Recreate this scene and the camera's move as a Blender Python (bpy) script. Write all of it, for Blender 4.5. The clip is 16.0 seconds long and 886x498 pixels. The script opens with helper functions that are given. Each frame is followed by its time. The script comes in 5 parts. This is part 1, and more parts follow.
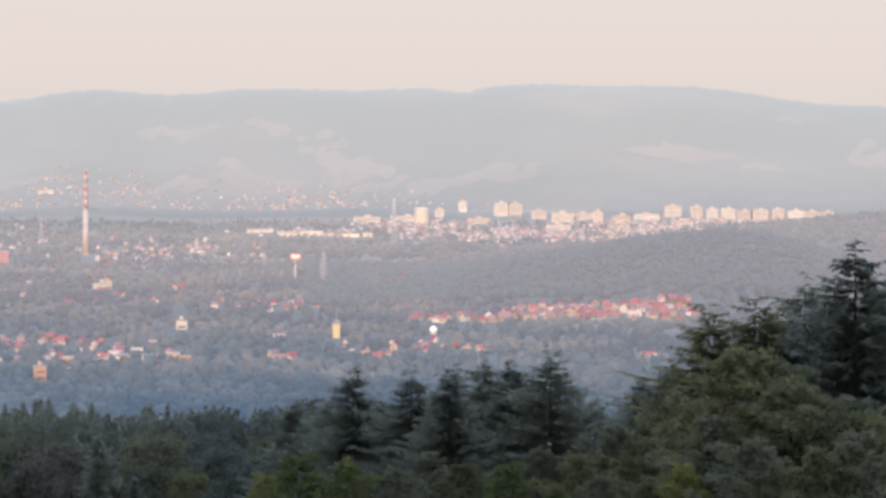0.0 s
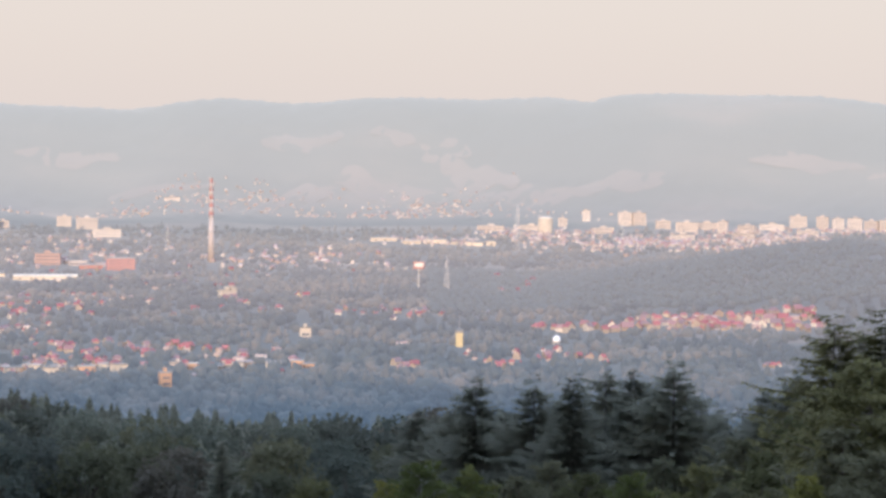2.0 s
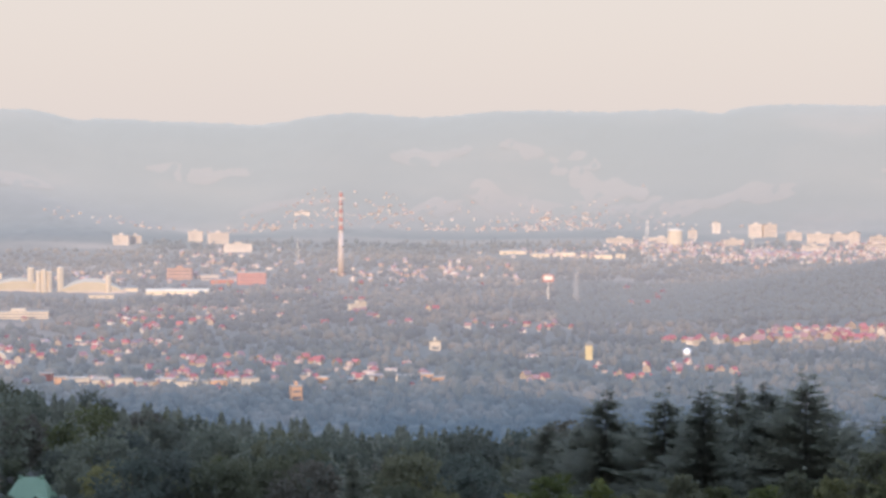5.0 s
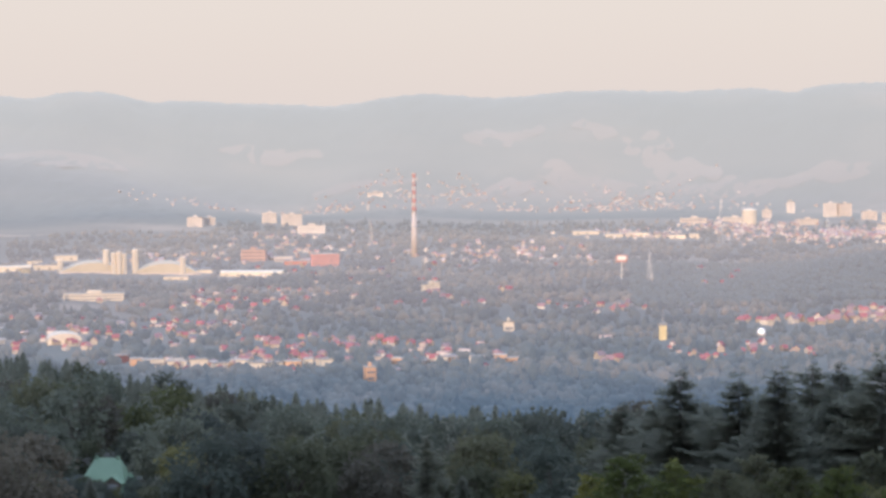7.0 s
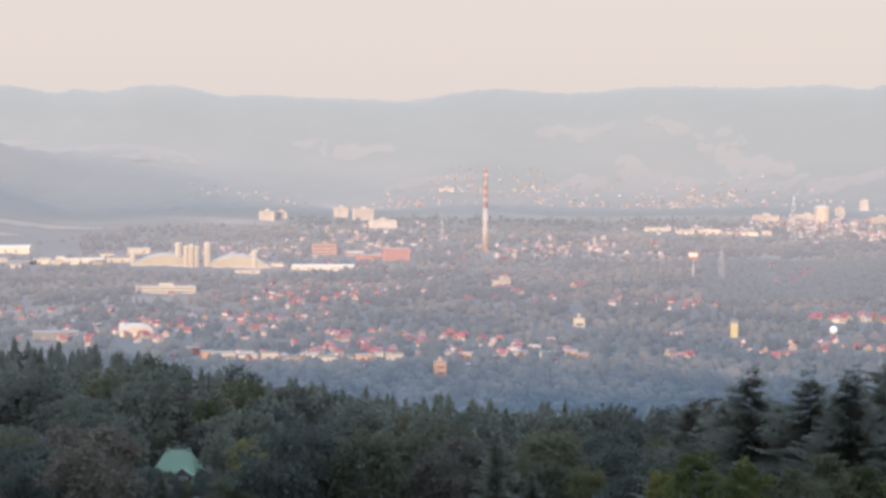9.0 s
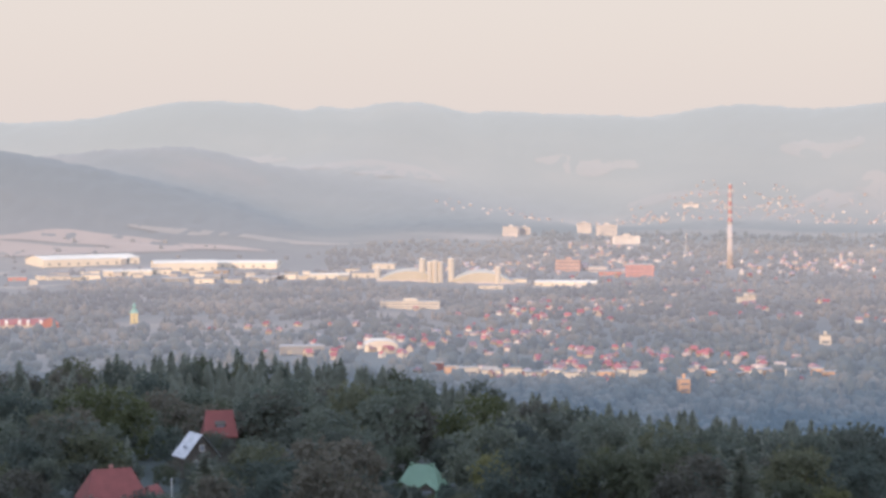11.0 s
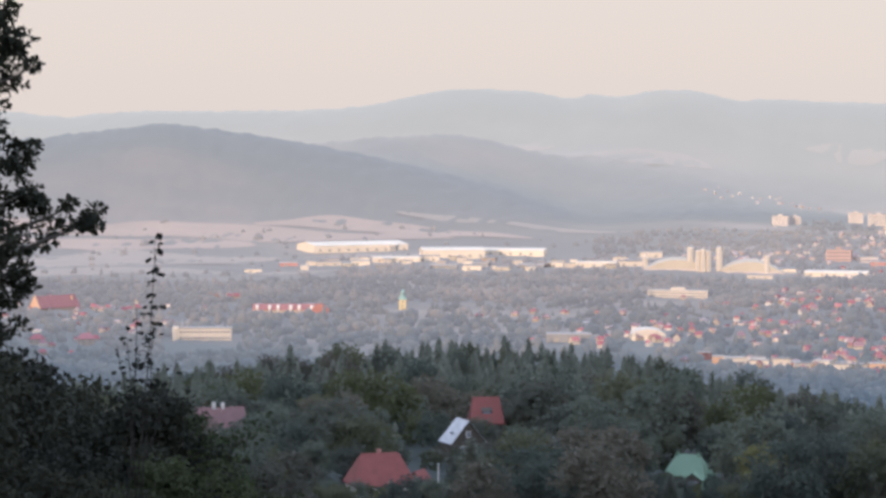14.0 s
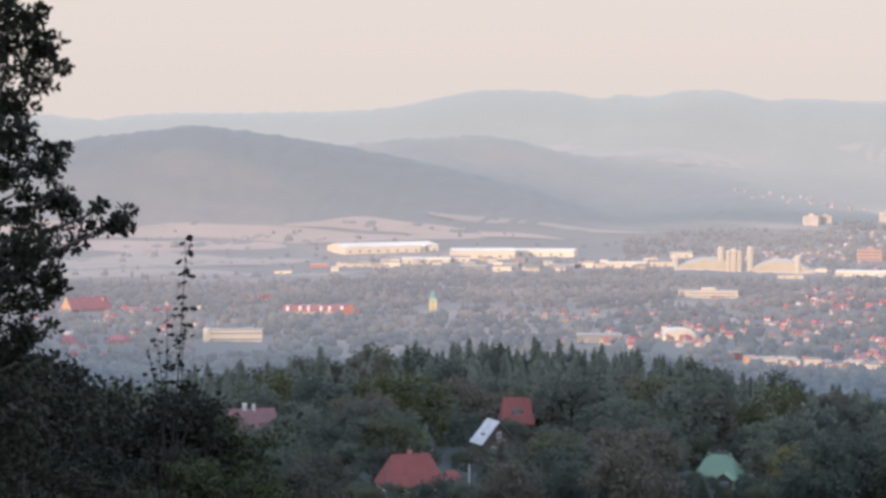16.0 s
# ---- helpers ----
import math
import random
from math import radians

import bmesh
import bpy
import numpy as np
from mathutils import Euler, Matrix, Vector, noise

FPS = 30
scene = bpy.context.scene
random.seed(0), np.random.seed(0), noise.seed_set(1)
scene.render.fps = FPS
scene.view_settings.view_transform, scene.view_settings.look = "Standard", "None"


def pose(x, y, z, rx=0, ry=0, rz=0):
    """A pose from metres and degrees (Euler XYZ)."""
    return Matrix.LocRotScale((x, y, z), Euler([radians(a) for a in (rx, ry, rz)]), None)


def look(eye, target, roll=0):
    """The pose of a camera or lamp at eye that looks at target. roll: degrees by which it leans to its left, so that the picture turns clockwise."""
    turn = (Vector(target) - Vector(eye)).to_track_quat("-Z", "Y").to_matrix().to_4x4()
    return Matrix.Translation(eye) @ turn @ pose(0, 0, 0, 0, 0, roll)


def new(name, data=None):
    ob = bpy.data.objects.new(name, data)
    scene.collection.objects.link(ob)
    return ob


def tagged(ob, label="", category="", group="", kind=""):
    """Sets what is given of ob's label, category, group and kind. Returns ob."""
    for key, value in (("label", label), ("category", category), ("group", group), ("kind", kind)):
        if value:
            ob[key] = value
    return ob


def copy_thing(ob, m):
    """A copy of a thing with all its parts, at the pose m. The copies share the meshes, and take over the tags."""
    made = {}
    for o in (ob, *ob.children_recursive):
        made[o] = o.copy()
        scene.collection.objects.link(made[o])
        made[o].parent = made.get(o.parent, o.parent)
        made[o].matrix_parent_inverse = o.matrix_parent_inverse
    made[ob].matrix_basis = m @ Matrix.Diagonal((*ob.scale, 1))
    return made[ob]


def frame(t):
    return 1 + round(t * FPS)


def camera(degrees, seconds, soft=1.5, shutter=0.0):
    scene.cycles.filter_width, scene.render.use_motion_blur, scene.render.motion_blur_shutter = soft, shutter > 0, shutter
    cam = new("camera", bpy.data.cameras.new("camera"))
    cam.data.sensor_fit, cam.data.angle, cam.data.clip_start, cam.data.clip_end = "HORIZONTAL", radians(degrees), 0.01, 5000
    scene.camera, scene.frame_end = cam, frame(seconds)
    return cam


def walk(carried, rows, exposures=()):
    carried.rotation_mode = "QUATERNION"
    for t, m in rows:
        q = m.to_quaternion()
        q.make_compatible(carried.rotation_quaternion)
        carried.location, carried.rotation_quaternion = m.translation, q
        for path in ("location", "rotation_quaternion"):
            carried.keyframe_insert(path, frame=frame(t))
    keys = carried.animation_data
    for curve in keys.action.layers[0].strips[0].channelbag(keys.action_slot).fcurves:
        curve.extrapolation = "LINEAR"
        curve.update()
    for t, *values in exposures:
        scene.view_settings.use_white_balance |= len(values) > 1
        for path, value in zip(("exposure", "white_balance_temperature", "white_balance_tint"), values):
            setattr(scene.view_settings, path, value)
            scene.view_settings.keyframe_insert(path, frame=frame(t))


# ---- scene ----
# The camera turns on one spot at the lookout: seconds, turn to the left, tilt, lean to the right, in degrees.
cam = camera(22.0, 16.0, soft=3.2)
TURNS = [
    (0.0, 0.000, -2.855, -0.280),
    (0.5, 0.757, -3.199, -0.053),
    (1.0, 1.793, -3.120, 0.051),
    (1.5, 2.218, -2.901, -0.156),
    (2.0, 3.106, -2.650, -0.466),
    (2.5, 3.733, -2.763, -0.403),
    (3.0, 4.072, -2.821, -0.349),
    (3.5, 5.684, -2.752, -0.010),
    (3.7, 5.935, -2.816, 0.015),
    (5.8, 7.127, -2.100, -0.072),
    (6.0, 8.513, -2.470, 0.161),
    (6.5, 8.239, -2.722, 0.071),
    (7.0, 8.197, -2.813, 0.279),
    (7.5, 8.573, -3.007, 0.205),
    (8.0, 8.999, -2.551, -0.218),
    (8.2, 9.346, -2.949, -0.167),
    (10.3, 10.880, -2.791, -0.183),
    (10.5, 12.189, -2.370, -0.114),
    (11.0, 16.102, -2.527, 0.104),
    (11.5, 17.928, -2.001, 0.150),
    (12.0, 21.534, -2.854, 0.304),
    (12.5, 22.426, -2.625, 0.196),
    (13.0, 23.090, -2.719, 0.184),
    (13.5, 23.207, -3.278, 0.226),
    (14.0, 22.824, -2.823, -0.015),
    (14.5, 22.875, -2.758, 0.004),
    (15.0, 22.895, -2.706, -0.079),
    (15.5, 23.372, -2.479, 0.183),
    (16.0, 23.581, -2.801, 0.201),
]
walk(cam, [(t, pose(0, 0, 0, 90 + tilt, 0, turn) @ pose(0, 0, 0, 0, 0, -lean)) for t, turn, tilt, lean in TURNS])

# ---- sky and sun: a low evening sun from behind the lookout, in hazy air ----
SUN_BEARING, SUN_HEIGHT = 172.0, 8.0
world = bpy.data.worlds.new("evening_sky")
scene.world = world
world.use_nodes = True
wn, wl = world.node_tree.nodes, world.node_tree.links
sky = wn.new("ShaderNodeTexSky")
sky.sky_type, sky.sun_disc = "NISHITA", False
sky.sun_elevation, sky.sun_rotation = radians(SUN_HEIGHT), radians(-SUN_BEARING)
sky.altitude, sky.air_density, sky.dust_density = 500, 1.0, 4.0
strong = wn.new("ShaderNodeVectorMath")
strong.operation = "SCALE"
strong.inputs["Scale"].default_value = 0.15
wl.new(sky.outputs["Color"], strong.inputs[0])
veil = wn.new("ShaderNodeMix")
veil.data_type = "RGBA"
veil.inputs["Factor"].default_value = 0.85
# the haze is rosy towards the horizon and clears to a brighter blue overhead
lie, part_up, thin, tone = wn.new("ShaderNodeTexCoord"), wn.new("ShaderNodeSeparateXYZ"), wn.new("ShaderNodeMapRange"), wn.new("ShaderNodeMix")
wl.new(lie.outputs["Generated"], part_up.inputs["Vector"])
wl.new(part_up.outputs["Z"], thin.inputs["Value"])
thin.inputs["From Min"].default_value, thin.inputs["From Max"].default_value = 0.12, 0.6
tone.data_type = "RGBA"
tone.inputs["A"].default_value, tone.inputs["B"].default_value = (0.89, 0.788, 0.752, 1), (1.42, 1.72, 2.42, 1)
wl.new(thin.outputs["Result"], tone.inputs["Factor"])
wl.new(tone.outputs["Result"], veil.inputs["B"])
wl.new(strong.outputs["Vector"], veil.inputs["A"])
wl.new(veil.outputs["Result"], wn["Background"].inputs["Color"])
wn["Background"].inputs["Strength"].default_value = 1.0
sun = new("sun", bpy.data.lights.new("sun", "SUN"))
sun.data.energy, sun.data.angle, sun.data.color = 3.35, radians(0.6), (1.0, 0.73, 0.54)
SUN_WAY = Vector((-math.sin(radians(SUN_BEARING)) * math.cos(radians(SUN_HEIGHT)), math.cos(radians(SUN_BEARING)) * math.cos(radians(SUN_HEIGHT)), math.sin(radians(SUN_HEIGHT))))
sun.matrix_world = look(SUN_WAY * 900, (0, 0, 0))


# ---- materials ----
def nodes_of(name):
    m = bpy.data.materials.new(name)
    m.use_nodes = True
    return m, m.node_tree.nodes, m.node_tree.links, m.node_tree.nodes["Principled BSDF"]


def ramp_of(nn, stops):
    rp = nn.new("ShaderNodeValToRGB")
    el = rp.color_ramp.elements
    while len(el) < len(stops):
        el.new(0.5)
    for e, (p, c) in zip(el, stops):
        e.position, e.color = p, (*c, 1)
    return rp


def noise_of(nn, ll, scale, detail=4, rough=0.6, world=False):
    tx = nn.new("ShaderNodeTexNoise")
    tx.inputs["Scale"].default_value, tx.inputs["Detail"].default_value, tx.inputs["Roughness"].default_value = scale, detail, rough
    src = nn.new("ShaderNodeNewGeometry").outputs["Position"] if world else nn.new("ShaderNodeTexCoord").outputs["Object"]
    ll.new(src, tx.inputs["Vector"])
    return tx


def math_of(nn, ll, op, a, b):
    mn = nn.new("ShaderNodeMath")
    mn.operation = op
    for k, v in enumerate((a, b)):
        if isinstance(v, (int, float)):
            mn.inputs[k].default_value = v
        else:
            ll.new(v, mn.inputs[k])
    return mn.outputs[0]


def surface(name, dark, light, scale=1.0, rough=0.85, metal=0.0, bump=0.3, fine=8.0, vary=0.0, world=False, sheer=0.0):
    """A surface that wanders between two colours in blotches and in fine grain; vary: how far whole objects differ."""
    m, nn, ll, bs = nodes_of(name)
    big, small = noise_of(nn, ll, scale, 3, 0.55, world), noise_of(nn, ll, scale * fine, 5, 0.7, world)
    f = math_of(nn, ll, "ADD", math_of(nn, ll, "MULTIPLY", big.outputs["Fac"], 0.6), math_of(nn, ll, "MULTIPLY", small.outputs["Fac"], 0.4))
    if vary:
        ob = nn.new("ShaderNodeObjectInfo")
        f = math_of(nn, ll, "ADD", f, math_of(nn, ll, "MULTIPLY", math_of(nn, ll, "SUBTRACT", ob.outputs["Random"], 0.5), vary))
    rp = ramp_of(nn, [(0.3, dark), (0.7, light)])
    ll.new(f, rp.inputs["Fac"])
    ll.new(rp.outputs["Color"], bs.inputs["Base Color"])
    bs.inputs["Roughness"].default_value, bs.inputs["Metallic"].default_value = rough, metal
    if bump:
        bp = nn.new("ShaderNodeBump")
        bp.inputs["Strength"].default_value, bp.inputs["Distance"].default_value = bump, 0.5 / (scale * fine)
        ll.new(small.outputs["Fac"], bp.inputs["Height"])
        ll.new(bp.outputs["Normal"], bs.inputs["Normal"])
    if sheer:
        tr = nn.new("ShaderNodeBsdfTranslucent")
        ll.new(rp.outputs["Color"], tr.inputs["Color"])
        mx = nn.new("ShaderNodeMixShader")
        mx.inputs["Fac"].default_value = sheer
        ll.new(bs.outputs[0], mx.inputs[1])
        ll.new(tr.outputs[0], mx.inputs[2])
        ll.new(mx.outputs[0], nn["Material Output"].inputs["Surface"])
    return m


def painted(name, stops, rough=0.8, scale=0.6, island=False):
    """Painted or tiled surfaces of which every object takes its own tone, with streaks of weather."""
    m, nn, ll, bs = nodes_of(name)
    ob, tx = nn.new("ShaderNodeObjectInfo"), noise_of(nn, ll, scale, 5, 0.7)
    rp = ramp_of(nn, stops)
    rp.color_ramp.interpolation = "LINEAR"
    ll.new(nn.new("ShaderNodeNewGeometry").outputs["Random Per Island"] if island else ob.outputs["Random"], rp.inputs["Fac"])
    hs = nn.new("ShaderNodeHueSaturation")
    ll.new(rp.outputs["Color"], hs.inputs["Color"])
    ll.new(math_of(nn, ll, "ADD", math_of(nn, ll, "MULTIPLY", tx.outputs["Fac"], 0.5), 0.75), hs.inputs["Value"])
    ll.new(hs.outputs["Color"], bs.inputs["Base Color"])
    bs.inputs["Roughness"].default_value = rough
    return m


def haze_emission(m):
    """Haze for the far backdrop of valley and hills, put into the surfaces: they emit more the farther off they lie,
    with a dip at the wooded hill.
    """
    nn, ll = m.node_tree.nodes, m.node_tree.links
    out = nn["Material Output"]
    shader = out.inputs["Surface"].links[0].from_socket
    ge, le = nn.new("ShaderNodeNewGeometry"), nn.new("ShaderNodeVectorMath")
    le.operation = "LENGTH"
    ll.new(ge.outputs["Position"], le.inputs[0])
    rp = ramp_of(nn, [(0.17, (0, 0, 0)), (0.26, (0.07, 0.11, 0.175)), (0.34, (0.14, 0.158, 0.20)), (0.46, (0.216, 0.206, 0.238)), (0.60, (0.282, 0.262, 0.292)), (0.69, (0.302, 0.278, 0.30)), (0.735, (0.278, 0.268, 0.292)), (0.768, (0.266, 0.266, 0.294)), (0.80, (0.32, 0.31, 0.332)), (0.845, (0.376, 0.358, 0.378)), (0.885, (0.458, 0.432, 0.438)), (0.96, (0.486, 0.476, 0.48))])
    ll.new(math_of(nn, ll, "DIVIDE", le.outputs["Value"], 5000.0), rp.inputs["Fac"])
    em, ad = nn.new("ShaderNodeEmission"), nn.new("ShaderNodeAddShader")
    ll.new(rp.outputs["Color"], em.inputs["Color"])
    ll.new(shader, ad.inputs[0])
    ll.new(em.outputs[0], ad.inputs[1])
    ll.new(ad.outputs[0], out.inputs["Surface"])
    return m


def ground_material():
    """Leaf litter on the wooded slope; stubble, pasture and woodland in soft strips over the valley and the ridge."""
    m, nn, ll, bs = nodes_of("ground_cover")
    mp = nn.new("ShaderNodeMapping")
    mp.inputs["Scale"].default_value = (0.55, 1.0, 1.6)
    ge = nn.new("ShaderNodeNewGeometry")
    ll.new(ge.outputs["Position"], mp.inputs["Vector"])
    patch, strip, fine = noise_of(nn, ll, 0.0036, 3, 0.5), noise_of(nn, ll, 0.011, 4, 0.6), noise_of(nn, ll, 0.11, 6, 0.7)
    ll.new(mp.outputs["Vector"], patch.inputs["Vector"])
    ll.new(mp.outputs["Vector"], strip.inputs["Vector"])
    f = math_of(nn, ll, "ADD", math_of(nn, ll, "MULTIPLY", patch.outputs["Fac"], 0.75), math_of(nn, ll, "MULTIPLY", strip.outputs["Fac"], 0.25))
    f = math_of(nn, ll, "ADD", f, math_of(nn, ll, "MULTIPLY", math_of(nn, ll, "SUBTRACT", fine.outputs["Fac"], 0.5), 0.08))
    rp = ramp_of(nn, [(0.44, (0.018, 0.024, 0.017)), (0.52, (0.03, 0.034, 0.023)), (0.58, (0.065, 0.054, 0.037)), (0.70, (0.15, 0.112, 0.077))])
    ll.new(f, rp.inputs["Fac"])
    litter = ramp_of(nn, [(0.3, (0.022, 0.026, 0.016)), (0.7, (0.06, 0.06, 0.034))])
    ll.new(fine.outputs["Fac"], litter.inputs["Fac"])
    le, sm, mx = nn.new("ShaderNodeVectorMath"), nn.new("ShaderNodeMapRange"), nn.new("ShaderNodeMix")
    le.operation, mx.data_type = "LENGTH", "RGBA"
    ll.new(ge.outputs["Position"], le.inputs[0])
    sm.inputs["From Min"].default_value, sm.inputs["From Max"].default_value = 900, 1150
    ll.new(le.outputs["Value"], sm.inputs["Value"])
    ll.new(sm.outputs["Result"], mx.inputs["Factor"])
    ll.new(litter.outputs["Color"], mx.inputs["A"])
    ll.new(rp.outputs["Color"], mx.inputs["B"])
    # the hills in the valley are wooded
    sp = nn.new("ShaderNodeSeparateXYZ")
    ll.new(ge.outputs["Position"], sp.inputs["Vector"])
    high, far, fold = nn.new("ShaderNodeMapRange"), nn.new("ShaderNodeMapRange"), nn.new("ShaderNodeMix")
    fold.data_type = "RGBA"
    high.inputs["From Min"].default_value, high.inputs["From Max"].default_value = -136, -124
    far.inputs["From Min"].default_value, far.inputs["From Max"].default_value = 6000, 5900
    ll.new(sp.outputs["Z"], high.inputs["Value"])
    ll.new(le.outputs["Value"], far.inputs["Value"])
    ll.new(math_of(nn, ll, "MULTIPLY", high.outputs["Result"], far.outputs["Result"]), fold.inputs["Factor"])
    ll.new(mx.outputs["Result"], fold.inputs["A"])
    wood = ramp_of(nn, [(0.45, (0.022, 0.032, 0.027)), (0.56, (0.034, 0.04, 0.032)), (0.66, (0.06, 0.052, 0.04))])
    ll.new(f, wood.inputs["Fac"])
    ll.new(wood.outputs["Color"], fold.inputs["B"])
    ll.new(fold.outputs["Result"], bs.inputs["Base Color"])
    bs.inputs["Roughness"].default_value = 0.95
    bp = nn.new("ShaderNodeBump")
    bp.inputs["Strength"].default_value, bp.inputs["Distance"].default_value = 0.4, 1.0
    ll.new(fine.outputs["Fac"], bp.inputs["Height"])
    ll.new(bp.outputs["Normal"], bs.inputs["Normal"])
    # the ground itself emits the haze colour
    return haze_emission(m)


GROUND = ground_material()


def far_foliage():
    """Crowns far off: every tree its own tone, from grey-green to rust, in drifts."""
    m, nn, ll, bs = nodes_of("distant_foliage")
    drift, grain = noise_of(nn, ll, 0.0085, 4, 0.6, True), noise_of(nn, ll, 0.55, 5, 0.7, True)
    f = math_of(nn, ll, "ADD", math_of(nn, ll, "MULTIPLY", drift.outputs["Fac"], 0.95), math_of(nn, ll, "MULTIPLY", nn.new("ShaderNodeNewGeometry").outputs["Random Per Island"], 0.12))
    f = math_of(nn, ll, "ADD", f, math_of(nn, ll, "MULTIPLY", grain.outputs["Fac"], 0.15))
    rp = ramp_of(nn, [(0.50, (0.012, 0.018, 0.016)), (0.60, (0.036, 0.04, 0.03)), (0.72, (0.078, 0.066, 0.046)), (0.84, (0.13, 0.10, 0.068))])
    ll.new(f, rp.inputs["Fac"])
    ll.new(rp.outputs["Color"], bs.inputs["Base Color"])
    bs.inputs["Roughness"].default_value = 0.95
    bp = nn.new("ShaderNodeBump")
    bp.inputs["Strength"].default_value, bp.inputs["Distance"].default_value = 0.4, 1.2
    ll.new(grain.outputs["Fac"], bp.inputs["Height"])
    ll.new(bp.outputs["Normal"], bs.inputs["Normal"])
    return haze_emission(m)


FAR_LEAF = far_foliage()
# far foliage and fields also emit the painted haze
HILL_LEAF = haze_emission(surface("hill_wood_foliage", (0.018, 0.028, 0.024), (0.045, 0.052, 0.04), 0.02, bump=0.4, fine=20, world=True))
STUBBLE = haze_emission(surface("stubble_field", (0.12, 0.078, 0.05), (0.20, 0.126, 0.08), 0.012, fine=9, world=True, bump=0))
RIDGE_FIELD = haze_emission(surface("ridge_field", (0.042, 0.038, 0.029), (0.078, 0.058, 0.042), 0.008, fine=9, world=True, bump=0))
PASTURE = haze_emission(surface("dry_pasture", (0.08, 0.064, 0.042), (0.142, 0.104, 0.066), 0.012, fine=9, world=True, bump=0))
# needles lighter than real foliage: haze over the spruces put into the colour
NEEDLE = surface("spruce_needles", (0.145, 0.158, 0.125), (0.20, 0.21, 0.16), 0.25, fine=9, vary=0.4, bump=0.1, sheer=0.5)
LARCH = surface("larch_needles", (0.125, 0.128, 0.066), (0.195, 0.188, 0.092), 0.2, fine=9, vary=0.4, bump=0.1, sheer=0.6)
OLIVE_LEAF = surface("olive_leaves", (0.09, 0.098, 0.046), (0.172, 0.168, 0.074), 0.16, fine=10, vary=0.6, bump=0.1, sheer=0.55)
# LEAF, RUST_LEAF and DARK_LEAF are lifted in base colour for haze too
LEAF = surface("autumn_leaves", (0.082, 0.099, 0.081), (0.142, 0.157, 0.118), 0.12, fine=10, vary=0.9, bump=0.1, sheer=0.5)
GOLD_LEAF = surface("turning_leaves", (0.085, 0.105, 0.032), (0.23, 0.215, 0.055), 0.3, fine=8, vary=0.5, bump=0.1, sheer=0.5)
RUST_LEAF = surface("russet_leaves", (0.09, 0.086, 0.068), (0.14, 0.125, 0.094), 0.2, fine=8, vary=0.5, bump=0.1, sheer=0.5)
DARK_LEAF = surface("dark_leaves", (0.06, 0.072, 0.062), (0.105, 0.115, 0.09), 0.2, fine=9, vary=0.6, bump=0.1, sheer=0.5)
DULL_LEAF = surface("dull_leaves", (0.082, 0.09, 0.056), (0.138, 0.14, 0.085), 0.2, fine=9, vary=0.5, bump=0.1, sheer=0.55)
# leaves near the lookout darkened in base colour: shade of a canopy not built
SHADED_LEAF = surface("shaded_oak_leaves", (0.008, 0.010, 0.006), (0.030, 0.032, 0.016), 1.2, fine=9, vary=0.3, bump=0.2, sheer=0.25)
SHADED_SHRUB = surface("shaded_shrub_leaves", (0.024, 0.034, 0.014), (0.056, 0.070, 0.026), 0.8, fine=9, vary=0.4, bump=0.1, sheer=0.35)
DARK_BARK = surface("dark_twigs", (0.012, 0.010, 0.008), (0.035, 0.03, 0.024), 1.5, fine=12, bump=0.4)
BARK = surface("bark", (0.035, 0.03, 0.025), (0.12, 0.10, 0.08), 1.5, fine=12, bump=0.8)
WALL_TONES = [(0, (0.46, 0.39, 0.33)), (0.25, (0.32, 0.25, 0.19)), (0.45, (0.62, 0.56, 0.48)), (0.7, (0.27, 0.21, 0.17)), (1, (0.52, 0.43, 0.33))]
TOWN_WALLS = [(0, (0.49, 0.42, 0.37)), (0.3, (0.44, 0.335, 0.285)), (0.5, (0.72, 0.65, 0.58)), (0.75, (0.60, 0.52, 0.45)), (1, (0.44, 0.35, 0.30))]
# roof tones dulled towards pink, paler in town: haze put into the tile colour
HAZED_ROOFS = [(0, (0.36, 0.13, 0.135)), (0.35, (0.27, 0.11, 0.12)), (0.6, (0.40, 0.155, 0.155)), (0.8, (0.22, 0.17, 0.18)), (1, (0.34, 0.20, 0.195))]
HAZED_TOWN_ROOFS = [(0, (0.46, 0.38, 0.36)), (0.3, (0.40, 0.23, 0.215)), (0.55, (0.54, 0.47, 0.44)), (1, (0.42, 0.29, 0.275))]
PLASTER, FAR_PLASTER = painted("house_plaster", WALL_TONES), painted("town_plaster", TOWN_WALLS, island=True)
TILE, FAR_TILE = painted("roof_tiles", HAZED_ROOFS, scale=0.8), painted("hazed_town_tiles", HAZED_TOWN_ROOFS, scale=0.8, island=True)
FAR_RED = painted("hazed_shed_tiles", HAZED_ROOFS, scale=0.8, island=True)
PALE_ROOF = painted("felt_roofs", [(0, (0.22, 0.20, 0.18)), (0.5, (0.32, 0.29, 0.26)), (1, (0.42, 0.38, 0.33))])
BRICK_RED = surface("red_brick", (0.33, 0.145, 0.12), (0.43, 0.205, 0.165), 0.3, fine=10)
ORANGE = surface("orange_render", (0.52, 0.31, 0.20), (0.62, 0.40, 0.27), 0.3, fine=9)
CREAM = surface("cream_render", (0.52, 0.45, 0.36), (0.63, 0.55, 0.45), 0.2, fine=10)
YELLOW = surface("yellow_render", (0.52, 0.43, 0.24), (0.60, 0.50, 0.31), 0.2, fine=10)
# paled and pinked in base colour, as haze would do 3 km off
HAZED_CONCRETE = surface("hazed_concrete", (0.47, 0.405, 0.365), (0.57, 0.50, 0.455), 0.08, fine=12)
WHITE_PAINT = surface("white_paint", (0.62, 0.58, 0.52), (0.74, 0.70, 0.63), 0.2, fine=10, rough=0.5)
